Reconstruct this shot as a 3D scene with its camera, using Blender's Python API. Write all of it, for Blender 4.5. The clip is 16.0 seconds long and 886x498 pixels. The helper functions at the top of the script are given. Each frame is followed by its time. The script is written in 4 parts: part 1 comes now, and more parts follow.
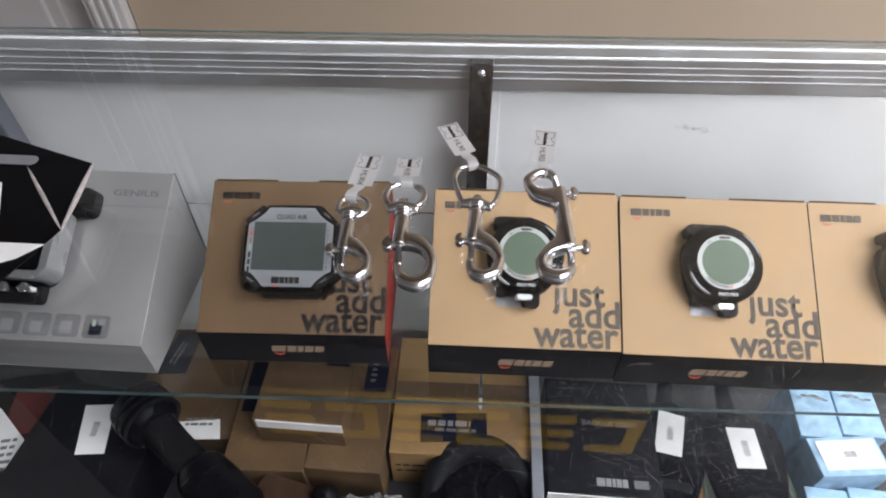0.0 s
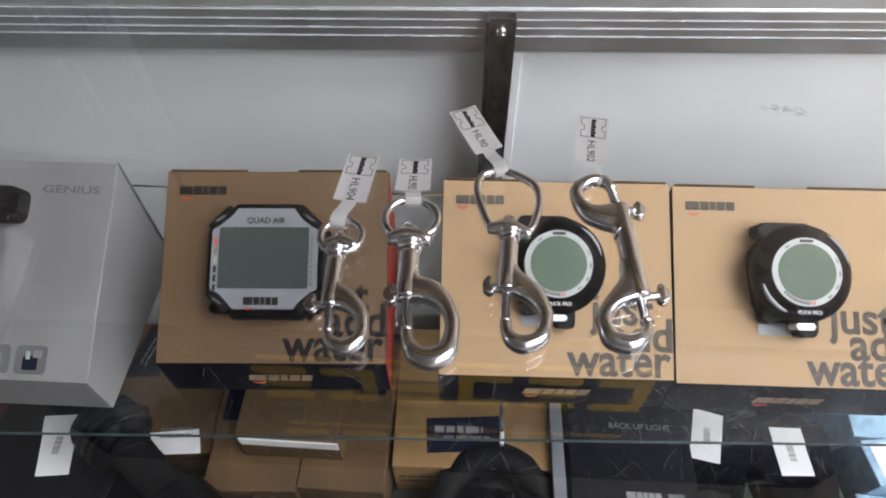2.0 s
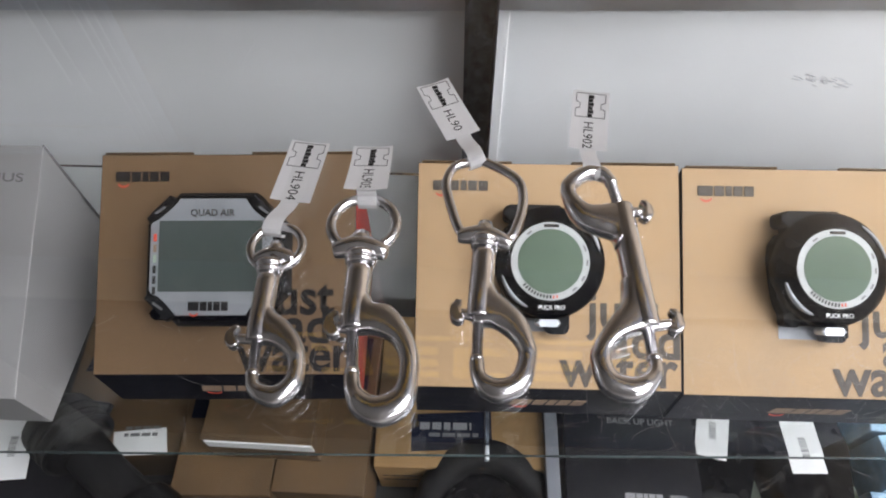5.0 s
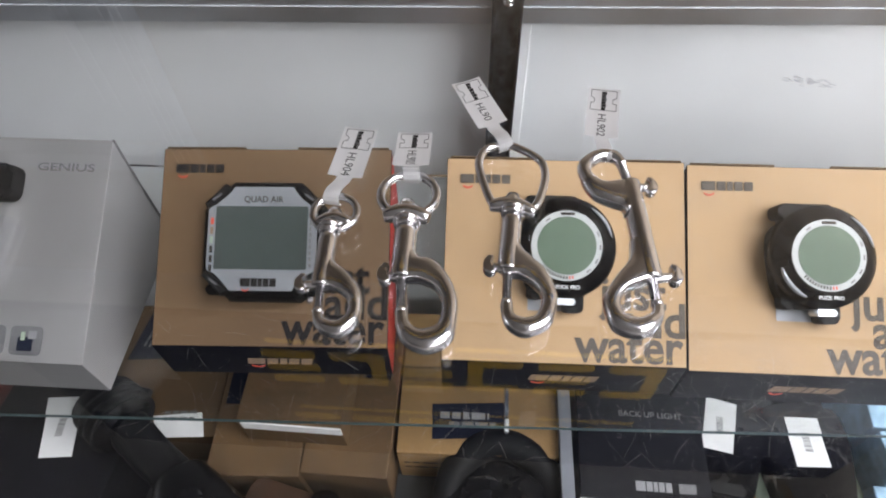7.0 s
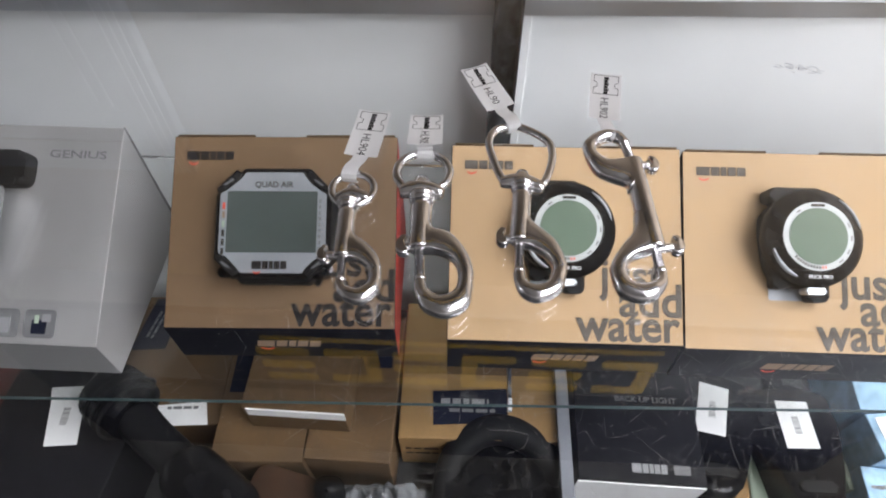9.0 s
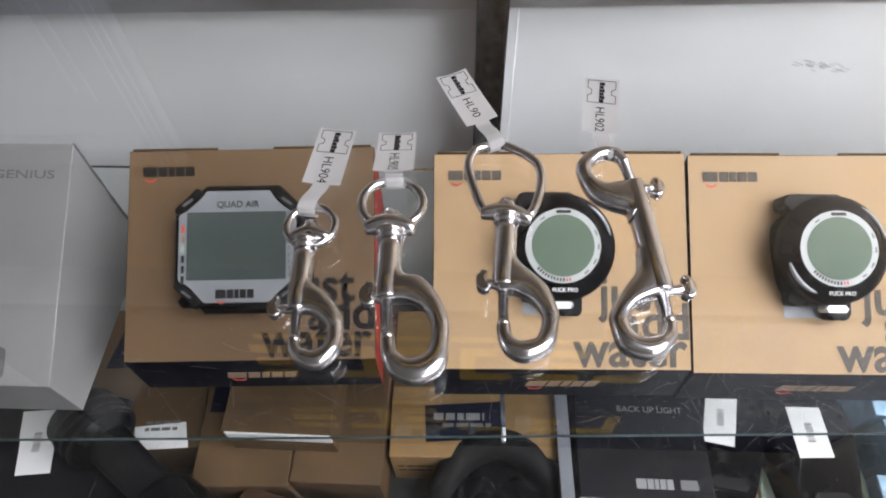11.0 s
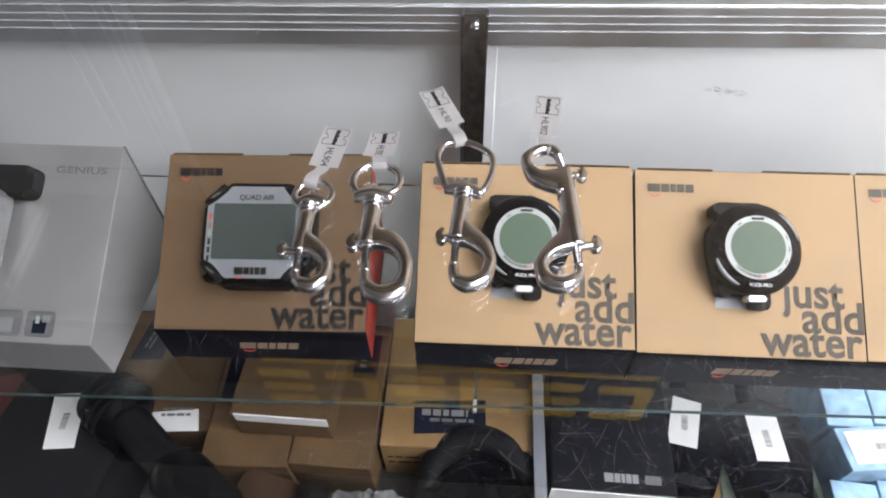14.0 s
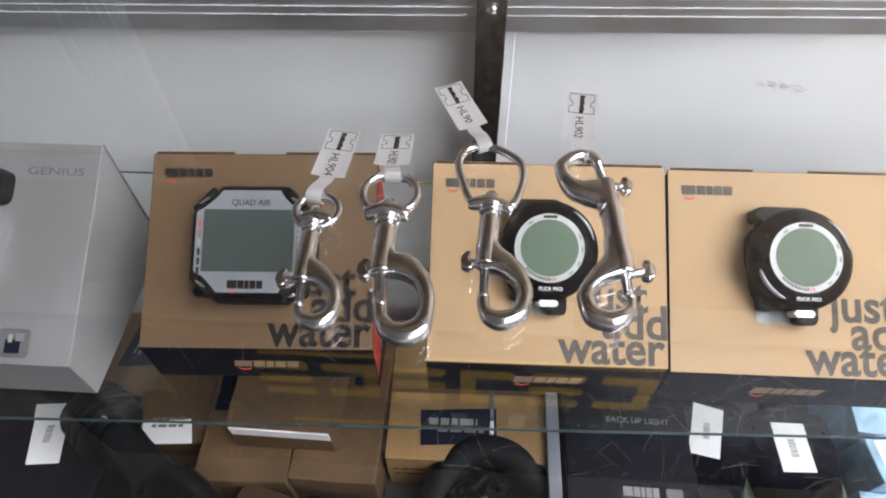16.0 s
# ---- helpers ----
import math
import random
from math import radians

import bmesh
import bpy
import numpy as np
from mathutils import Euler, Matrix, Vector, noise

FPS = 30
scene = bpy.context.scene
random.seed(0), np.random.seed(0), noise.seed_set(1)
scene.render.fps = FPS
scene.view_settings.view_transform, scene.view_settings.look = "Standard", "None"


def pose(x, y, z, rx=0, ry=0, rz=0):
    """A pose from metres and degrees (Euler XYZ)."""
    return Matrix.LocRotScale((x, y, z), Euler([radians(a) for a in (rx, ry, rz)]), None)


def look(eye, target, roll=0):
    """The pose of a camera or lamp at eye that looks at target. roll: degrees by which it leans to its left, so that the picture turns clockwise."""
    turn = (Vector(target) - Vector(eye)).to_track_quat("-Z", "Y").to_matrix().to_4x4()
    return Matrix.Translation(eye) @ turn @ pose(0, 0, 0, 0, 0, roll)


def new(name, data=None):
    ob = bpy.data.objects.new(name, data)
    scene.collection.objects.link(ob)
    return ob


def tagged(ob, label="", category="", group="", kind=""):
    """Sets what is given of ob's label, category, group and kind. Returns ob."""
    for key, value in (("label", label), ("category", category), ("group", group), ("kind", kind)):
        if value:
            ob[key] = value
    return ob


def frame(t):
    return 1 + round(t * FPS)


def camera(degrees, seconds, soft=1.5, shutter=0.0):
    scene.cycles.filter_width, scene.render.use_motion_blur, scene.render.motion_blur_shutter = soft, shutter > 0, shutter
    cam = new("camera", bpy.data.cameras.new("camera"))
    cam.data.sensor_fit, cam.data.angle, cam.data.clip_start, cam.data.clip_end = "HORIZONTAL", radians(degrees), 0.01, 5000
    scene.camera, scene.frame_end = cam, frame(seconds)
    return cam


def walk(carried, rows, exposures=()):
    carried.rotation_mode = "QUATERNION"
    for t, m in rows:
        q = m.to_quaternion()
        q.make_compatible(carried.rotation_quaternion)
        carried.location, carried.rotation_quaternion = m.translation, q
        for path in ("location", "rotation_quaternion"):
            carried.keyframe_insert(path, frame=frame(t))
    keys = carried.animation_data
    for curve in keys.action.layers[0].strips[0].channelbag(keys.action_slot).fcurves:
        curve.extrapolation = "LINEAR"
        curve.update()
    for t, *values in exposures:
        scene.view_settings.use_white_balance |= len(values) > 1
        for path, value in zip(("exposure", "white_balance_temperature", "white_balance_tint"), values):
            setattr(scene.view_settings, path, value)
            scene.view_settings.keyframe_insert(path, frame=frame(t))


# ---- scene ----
cam = camera(71.7, 16.0, soft=1.95)
PATH = [
    (0, (0.055, 0.078, 1.241), (-0.043, 1.453, -0.208), -0.4),
    (0.5, (0.051, 0.105, 1.229), (-0.055, 1.439, -0.257), -0.8),
    (1, (0.049, 0.13, 1.224), (-0.045, 1.443, -0.281), -0.5),
    (1.5, (0.043, 0.149, 1.217), (-0.031, 1.428, -0.32), -0.3),
    (2, (0.037, 0.174, 1.205), (-0.03, 1.389, -0.383), -0.6),
    (2.5, (0.036, 0.2, 1.19), (-0.026, 1.358, -0.44), -1.0),
    (3, (0.032, 0.22, 1.174), (-0.014, 1.318, -0.497), -0.6),
    (3.5, (0.042, 0.229, 1.171), (-0.003, 1.312, -0.51), -1.2),
    (6, (0.049, 0.193, 1.183), (-0.039, 1.339, -0.454), -1.0),
    (6.5, (0.044, 0.18, 1.188), (-0.06, 1.339, -0.439), -1.3),
    (7, (0.042, 0.18, 1.192), (-0.064, 1.357, -0.422), -1.9),
    (7.5, (0.045, 0.174, 1.185), (-0.048, 1.337, -0.439), -1.9),
    (8, (0.045, 0.156, 1.191), (-0.05, 1.353, -0.408), -1.4),
    (8.5, (0.037, 0.15, 1.197), (-0.045, 1.345, -0.404), -0.3),
    (9, (0.033, 0.163, 1.195), (-0.038, 1.348, -0.415), -0.7),
    (9.5, (0.036, 0.184, 1.187), (-0.018, 1.347, -0.44), -1.4),
    (12, (0.05, 0.203, 1.18), (-0.027, 1.336, -0.467), -2.5),
    (12.5, (0.074, 0.194, 1.182), (0.01, 1.343, -0.454), -2.9),
    (13, (0.074, 0.172, 1.194), (-0.027, 1.384, -0.393), -3.2),
    (13.5, (0.065, 0.15, 1.209), (-0.049, 1.411, -0.34), -2.2),
    (14, (0.064, 0.135, 1.21), (-0.051, 1.398, -0.337), -1.7),
    (14.5, (0.067, 0.132, 1.208), (-0.05, 1.393, -0.34), -1.5),
    (15, (0.061, 0.143, 1.201), (-0.052, 1.387, -0.36), -1.3),
    (15.5, (0.051, 0.157, 1.196), (-0.058, 1.385, -0.379), -1.0),
    (16, (0.049, 0.172, 1.192), (-0.045, 1.386, -0.395), -1.3),
]
walk(cam, [(t, look(eye, target, roll)) for t, eye, target, roll in PATH],
     exposures=[(0, 0.05), (1.5, -0.05), (3.5, 0.0), (6.0, 0.08), (8.5, 0.21), (9.5, 0.20), (12.0, 0.10), (13.0, 0.10), (13.8, 0.20), (16.0, 0.20)])

# ---- world and lights ----
world = bpy.data.worlds.new("room_air")
scene.world = world
world.use_nodes = True
world.node_tree.nodes["Background"].inputs["Color"].default_value = (0.9, 0.95, 1.0, 1)
world.node_tree.nodes["Background"].inputs["Strength"].default_value = 0.05


def area_lamp(name, x, y, z, sx, sy, watts, colour=(0.975, 0.965, 1.02)):
    d = bpy.data.lights.new(name, "AREA")
    d.shape, d.size, d.size_y, d.energy, d.color = "RECTANGLE", sx, sy, watts, colour
    ob = new(name, d)
    ob.matrix_world = pose(x, y, z)
    return ob


# ---- materials ----
def mat(name, colour, rough=0.5, metal=0.0, vary=0.12, scale=40.0, bump=0.0, bump_scale=400.0, spec=0.5, coat=0.0, fine=0.0):
    """A surface with slow stains, fine grain and a little relief."""
    m = bpy.data.materials.new(name)
    m.use_nodes = True
    nt = m.node_tree
    n, l = nt.nodes, nt.links
    b = n["Principled BSDF"]
    tc = n.new("ShaderNodeTexCoord")
    big = n.new("ShaderNodeTexNoise")
    big.inputs["Scale"].default_value = scale
    big.inputs["Detail"].default_value = 5
    small = n.new("ShaderNodeTexNoise")
    small.inputs["Scale"].default_value = bump_scale
    small.inputs["Detail"].default_value = 3
    l.new(tc.outputs["Object"], big.inputs["Vector"])
    l.new(tc.outputs["Object"], small.inputs["Vector"])
    ramp = n.new("ShaderNodeMapRange")
    ramp.inputs["From Min"].default_value, ramp.inputs["From Max"].default_value = 0.3, 0.7
    ramp.inputs["To Min"].default_value, ramp.inputs["To Max"].default_value = 1 - vary, 1 + vary
    l.new(big.outputs["Fac"], ramp.inputs["Value"])
    gr = n.new("ShaderNodeMapRange")
    gr.inputs["From Min"].default_value, gr.inputs["From Max"].default_value = 0.3, 0.7
    gr.inputs["To Min"].default_value, gr.inputs["To Max"].default_value = 1 - fine, 1 + fine
    l.new(small.outputs["Fac"], gr.inputs["Value"])
    mul = n.new("ShaderNodeMath")
    mul.operation = "MULTIPLY"
    l.new(ramp.outputs["Result"], mul.inputs[0])
    l.new(gr.outputs["Result"], mul.inputs[1])
    mix = n.new("ShaderNodeVectorMath")
    mix.operation = "SCALE"
    mix.inputs[0].default_value = colour
    l.new(mul.outputs["Value"], mix.inputs["Scale"])
    l.new(mix.outputs["Vector"], b.inputs["Base Color"])
    rr = n.new("ShaderNodeMapRange")
    rr.inputs["From Min"].default_value, rr.inputs["From Max"].default_value = 0.3, 0.7
    rr.inputs["To Min"].default_value, rr.inputs["To Max"].default_value = rough * 0.85, min(1, rough * 1.15)
    l.new(big.outputs["Fac"], rr.inputs["Value"])
    l.new(rr.outputs["Result"], b.inputs["Roughness"])
    b.inputs["Metallic"].default_value = metal
    b.inputs["Specular IOR Level"].default_value = spec
    b.inputs["Coat Weight"].default_value = coat
    if bump:
        bp = n.new("ShaderNodeBump")
        bp.inputs["Strength"].default_value, bp.inputs["Distance"].default_value = bump, 0.0005
        l.new(small.outputs["Fac"], bp.inputs["Height"])
        l.new(bp.outputs["Normal"], b.inputs["Normal"])
    return m


def glass_mat(name, colour, rough=0.0):
    m = bpy.data.materials.new(name)
    m.use_nodes = True
    b = m.node_tree.nodes["Principled BSDF"]
    b.inputs["Base Color"].default_value = (*colour, 1)
    b.inputs["Transmission Weight"].default_value = 1
    b.inputs["Roughness"].default_value = rough
    b.inputs["IOR"].default_value = 1.5
    return m


def lamp_mat(name, colour, strength):
    m = bpy.data.materials.new(name)
    m.use_nodes = True
    b = m.node_tree.nodes["Principled BSDF"]
    b.inputs["Emission Color"].default_value = (*colour, 1)
    b.inputs["Emission Strength"].default_value = strength
    return m


KRAFT = mat("kraft_card", (0.385, 0.250, 0.132), 0.7, vary=0.06, scale=30, bump=0.14, bump_scale=900, fine=0.08)
# Darker copy of the kraft card: shade on the red-sided carton, put into colour.
KRAFT_SHADED = mat("shaded_kraft_card", (0.128, 0.076, 0.037), 0.62, vary=0.08, scale=22, bump=0.12, bump_scale=900, fine=0.07)
# Deeper brown tone for most lower boxes, carton flaps and brown tape.
KRAFT_BROWN = mat("brown_card", (0.098, 0.055, 0.021), 0.7, vary=0.24, scale=25, bump=0.12, bump_scale=500, fine=0.12)
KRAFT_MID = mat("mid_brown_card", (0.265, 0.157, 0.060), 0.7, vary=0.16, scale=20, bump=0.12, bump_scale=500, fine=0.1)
CARD_BLACK = mat("black_printed_card", (0.008, 0.008, 0.011), 0.45, vary=0.25, scale=60, spec=0.12, fine=0.1)
CARD_RED = mat("red_printed_card", (0.32, 0.025, 0.018), 0.45, vary=0.1)
CARD_WHITE = mat("satin_silver_white_card", (0.38, 0.375, 0.375), 0.33, 0.5, vary=0.10, scale=10, bump=0.03, bump_scale=300)
CARD_BLUE = mat("light_blue_card", (0.29, 0.46, 0.62), 0.35, vary=0.28, scale=70, bump=0.03)
CARD_EDGE = mat("raw_card_edge", (0.43, 0.39, 0.38), 0.8, vary=0.25, scale=200)
INK_GREY = mat("grey_print", (0.105, 0.092, 0.080), 0.7, vary=0.1, spec=0.12)
INK_DARK = mat("dark_print", (0.020, 0.018, 0.018), 0.7, vary=0.1, spec=0.12)
INK_LIGHT = mat("pale_print", (0.26, 0.185, 0.13), 0.7, vary=0.1, spec=0.12)
INK_RED = mat("red_print", (0.55, 0.06, 0.03), 0.6, vary=0.1)
INK_SILVER = mat("silver_grey_print", (0.14, 0.14, 0.145), 0.5, vary=0.08)
INK_PALE = mat("pale_grey_print", (0.24, 0.24, 0.25), 0.5, vary=0.08)
INK_WHITE = mat("white_print", (0.75, 0.75, 0.75), 0.6, vary=0.05)
INK_NAVY = mat("navy_print", (0.008, 0.010, 0.022), 0.7, vary=0.2, spec=0.12)
PAPER = mat("white_paper", (0.80, 0.80, 0.80), 0.75, vary=0.04, scale=80, bump=0.05)
CHROME = mat("polished_stainless_steel", (0.75, 0.745, 0.765), 0.20, 1.0, vary=0.07, scale=160, bump=0.02, bump_scale=900)
ALU = mat("brushed_aluminium", (0.60, 0.63, 0.67), 0.45, 1.0, vary=0.07, scale=18, bump=0.05, bump_scale=500)
ALU_LINE = mat("bright_milled_aluminium", (0.56, 0.58, 0.60), 0.45, 0.3, vary=0.12, scale=40)
STEEL_DARK = mat("zinc_plated_steel", (0.11, 0.125, 0.155), 0.36, 1.0, vary=0.6, scale=110, bump=0.2, bump_scale=700, fine=0.3)
PANEL = mat("grey_white_laminate", (0.78, 0.79, 0.80), 0.45, vary=0.05, scale=9, bump=0.03)
PANEL_EDGE = mat("white_plastic_edge", (0.78, 0.78, 0.78), 0.4, vary=0.04)
RUBBER = mat("black_rubber", (0.008, 0.008, 0.009), 0.55, vary=0.2, scale=150, spec=0.14)
PLASTIC_BLACK = mat("glossy_black_plastic", (0.004, 0.004, 0.005), 0.13, vary=0.2, scale=70, spec=0.16)
PLASTIC_SILVER = mat("silver_painted_plastic", (0.26, 0.27, 0.29), 0.35, 0.2, vary=0.06, scale=90)
PLASTIC_GREY = mat("grey_plastic", (0.17, 0.17, 0.175), 0.3, vary=0.1)
BEZEL_PRINT = mat("pale_grey_dial_ring", (0.37, 0.38, 0.375), 0.4, vary=0.06)
LCD_GREEN = mat("green_liquid_crystal", (0.096, 0.136, 0.098), 0.4, vary=0.08, scale=60, spec=0.15)
LCD_GREY = mat("grey_green_liquid_crystal", (0.056, 0.069, 0.066), 0.4, vary=0.08, scale=60, spec=0.15)
LCD_LINE = mat("dark_green_line", (0.035, 0.055, 0.038), 0.3, vary=0.05)
WALL = mat("beige_wall_paint", (0.62, 0.51, 0.385), 0.8, vary=0.03, scale=3, bump=0.1, bump_scale=200)
DOOR_WHITE = mat("white_gloss_paint", (0.74, 0.72, 0.72), 0.4, vary=0.03, scale=5, bump=0.05)
CEILING = mat("ceiling_tile", (0.55, 0.55, 0.54), 0.9, vary=0.05, scale=8, bump=0.2)
WALL_PALE = mat("off_white_wall_paint", (0.58, 0.57, 0.55), 0.8, vary=0.03, scale=3, bump=0.1, bump_scale=200)
FLOOR = mat("grey_vinyl_floor", (0.22, 0.21, 0.2), 0.4, vary=0.15, scale=5)
CABINET = mat("dark_laminate", (0.09, 0.09, 0.1), 0.45, vary=0.08, scale=10)
DECK = mat("dark_shelf_board", (0.030, 0.030, 0.032), 0.5, vary=0.2, scale=12)
GREEN_CARD = mat("pale_green_card", (0.35, 0.43, 0.33), 0.5, vary=0.1)
SCRATCH = mat("frosted_scratch", (0.36, 0.355, 0.34), 0.8, vary=0.3)
SMUDGE = mat("grey_smear", (0.34, 0.34, 0.35), 0.8, vary=0.2)
GLASS = glass_mat("clear_float_glass", (0.97, 0.99, 0.98))
GLASS_EDGE = mat("green_glass_edge", (0.085, 0.13, 0.135), 0.2, vary=0.2, scale=30)
CLEAR_PLASTIC = glass_mat("clear_plastic_film", (0.62, 0.64, 0.66), 0.25)
CLEAR_PLASTIC.node_tree.nodes["Principled BSDF"].inputs["Transmission Weight"].default_value = 0.72
SIGN_NAVY = mat("navy_sign_board", (0.008, 0.012, 0.040), 0.6, vary=0.1, scale=6)
SIGN_YELLOW = mat("yellow_sign_added_glow", (0.90, 0.54, 0.03), 0.6, vary=0.08, scale=12)
# Glow added to the sign colour to lift the letters' reflection.
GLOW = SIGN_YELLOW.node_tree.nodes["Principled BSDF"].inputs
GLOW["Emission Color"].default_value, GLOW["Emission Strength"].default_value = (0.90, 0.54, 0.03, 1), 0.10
MAROON = mat("dark_red_print", (0.10, 0.015, 0.012), 0.5, vary=0.2)
LAMP = lamp_mat("lit_diffuser", (0.975, 0.965, 1.02), 4.0)


# ---- builders ----
def mesh_of(bm, name, *materials, smooth=False):
    me = bpy.data.meshes.new(name)
    bmesh.ops.recalc_face_normals(bm, faces=bm.faces)
    if smooth:
        for fc in bm.faces:
            fc.smooth = True
    bm.to_mesh(me)
    bm.free()
    for m in materials:
        me.materials.append(m)
    return me


def part(name, bm, material, parent=None, label="", smooth=False):
    mats = material if isinstance(material, (list, tuple)) else [material]
    ob = new(name, mesh_of(bm, name, *mats, smooth=smooth))
    ob.parent = parent
    if label:
        tagged(ob, label)
    return ob


def empty(name, label, category, m=None, group="", kind=""):
    ob = new(name)
    ob.empty_display_size = 0.02
    if m is not None:
        ob.matrix_world = m
    return tagged(ob, label, category, group, kind)


def box(bm, x0, x1, y0, y1, z0, z1, bevel=0.0, seg=2):
    r = bmesh.ops.create_cube(bm, size=1)
    for v in r["verts"]:
        v.co = Vector(((x0 + x1) / 2 + v.co.x * (x1 - x0), (y0 + y1) / 2 + v.co.y * (y1 - y0), (z0 + z1) / 2 + v.co.z * (z1 - z0)))
    if bevel:
        bmesh.ops.bevel(bm, geom=list({e for v in r["verts"] for e in v.link_edges}), offset=bevel, segments=seg, affect="EDGES", profile=0.5)
    return bm


def box_bm(*a, **k):
    return box(bmesh.new(), *a, **k)


def slab(bm, outline, z0, z1, bevel=0.0, seg=2):
    """A prism over an outline of (x, y)."""
    top = [bm.verts.new((x, y, z1)) for x, y in outline]
    bot = [bm.verts.new((x, y, z0)) for x, y in outline]
    ft = bm.faces.new(top)
    bm.faces.new(bot[::-1])
    n = len(outline)
    for i in range(n):
        bm.faces.new((top[i], bot[i], bot[(i + 1) % n], top[(i + 1) % n]))
    if bevel:
        bmesh.ops.bevel(bm, geom=list(ft.edges), offset=bevel, segments=seg, affect="EDGES", profile=0.5)
    return bm


def rounded(x0, x1, y0, y1, r, n=5):
    pts = []
    for cx, cy, a in ((x1 - r, y1 - r, 0), (x0 + r, y1 - r, 90), (x0 + r, y0 + r, 180), (x1 - r, y0 + r, 270)):
        pts += [(cx + r * math.cos(radians(a + 90 * i / n)), cy + r * math.sin(radians(a + 90 * i / n))) for i in range(n + 1)]
    return pts


def disc_outline(cx, cy, r, n=40, ry=None):
    return [(cx + r * math.cos(2 * math.pi * i / n), cy + (ry or r) * math.sin(2 * math.pi * i / n)) for i in range(n)]


def tube(bm, pts, radii, seg=14, closed=False, flat=1.0):
    """A round rod along points; radii one number or one for each point; flat squeezes it in z."""
    P = [Vector(p) for p in pts]
    R = radii if isinstance(radii, (list, tuple)) else [radii] * len(P)
    n, rings = len(P), []
    for i, p in enumerate(P):
        a, b = (P[i - 1] if (i or closed) else P[i]), (P[(i + 1) % n] if (i < n - 1 or closed) else P[i])
        d = (b - a).normalized()
        side = d.cross(Vector((0, 0, 1)))
        side = side.normalized() if side.length > 1e-4 else Vector((1, 0, 0))
        up = side.cross(d).normalized()
        rings.append([bm.verts.new(p + R[i] * (math.cos(2 * math.pi * k / seg) * side + flat * math.sin(2 * math.pi * k / seg) * up)) for k in range(seg)])
    for i in range(n if closed else n - 1):
        a, b = rings[i], rings[(i + 1) % n]
        for k in range(seg):
            bm.faces.new((a[k], a[(k + 1) % seg], b[(k + 1) % seg], b[k]))
    if not closed:
        bm.faces.new(rings[0])
        bm.faces.new(rings[-1][::-1])
    return bm


def smooth_path(ctrl, per=6, closed=False):
    """Catmull-Rom through control rows (any number of columns)."""
    C = np.array(ctrl, float)
    n, out = len(C), []
    for i in range(n if closed else n - 1):
        p0, p1 = (C[i - 1] if (i or closed) else C[i]), C[i]
        p2 = C[(i + 1) % n]
        p3 = C[(i + 2) % n] if (closed or i + 2 < n) else p2
        for k in range(per):
            t = k / per
            out.append(0.5 * (2 * p1 + (p2 - p0) * t + (2 * p0 - 5 * p1 + 4 * p2 - p3) * t * t + (3 * p1 - p0 - 3 * p2 + p3) * t**3))
    if not closed:
        out.append(C[-1])
    return out


def rod(ctrl, per=6, seg=14, closed=False, flat=1.0):
    """A rod whose control rows are x, y, z, radius."""
    rows = smooth_path(ctrl, per, closed)
    return tube(bmesh.new(), [r[:3] for r in rows], [float(r[3]) for r in rows], seg, closed, flat)


def ball(bm, x, y, z, r, sz=1.0, seg=14):
    res = bmesh.ops.create_uvsphere(bm, u_segments=seg, v_segments=seg // 2 + 2, radius=r)
    for v in res["verts"]:
        v.co = Vector((x + v.co.x, y + v.co.y, z + v.co.z * sz))
    return bm


def writing(name, text, x, y, size, m, material, parent=None, width=None, bold=0.0, turn=0.0, lift=0.0004, align="LEFT", thick=0.00015):
    """Letters of the built-in font in the plane of m, from (x, y); width fits the line to a length."""
    c = bpy.data.curves.new(name, "FONT")
    c.body, c.size, c.offset, c.extrude, c.resolution_u, c.align_x = text, 1.0, bold, 0.0, 3, align
    ob = new(name, c)
    bpy.context.view_layer.update()
    me = bpy.data.meshes.new_from_object(ob.evaluated_get(bpy.context.evaluated_depsgraph_get()))
    bpy.data.objects.remove(ob)
    bpy.data.curves.remove(c)
    xs = [v.co.x for v in me.vertices]
    wide = max(xs) - min(xs)
    sx = (width / wide) if width else size
    place = m @ Matrix.Translation((x, y, lift)) @ Matrix.Rotation(radians(turn), 4, "Z") @ Matrix.Diagonal((sx, size, 1, 1))
    me.transform(place)
    me.materials.clear()
    me.materials.append(material)
    out = new(name, me)
    out.parent = parent
    return out


def patch(name, outline, m, material, parent=None, lift=0.0003, thick=0.0002, label=""):
    """A thin printed or stuck piece in the plane of m."""
    bm = slab(bmesh.new(), outline, lift, lift + thick)
    bm.transform(m)
    return part(name, bm, material, parent, label)


def rect(x0, x1, y0, y1):
    return [(x0, y0), (x1, y0), (x1, y1), (x0, y1)]


def brand_bars(x, y, wide, tall, m, material, parent, swoosh=True, slant=0.0):
    """A maker's mark as plain shapes: five blocks and a small curved stroke beneath."""
    bm = bmesh.new()
    cuts = [(0, 0.27), (0.30, 0.47), (0.50, 0.61), (0.64, 0.80), (0.83, 1.0)]
    for a, b in cuts:
        o = [(x + wide * px + slant * (py - y), py) for px, py in ((a, y), (b, y), (b, y + tall), (a, y + tall))]
        slab(bm, o, 0.0003, 0.0005)
    bm.transform(m)
    part("brand_mark", bm, material, parent)
    if swoosh:
        o = [(x + wide * (0.05 + 0.2 * i / 6), y - tall * (0.2 + 0.25 * math.sin(math.pi * i / 6))) for i in range(7)]
        o += [(px, py - tall * 0.2) for px, py in o[::-1]]
        patch("brand_stroke", o, m, INK_RED, parent)


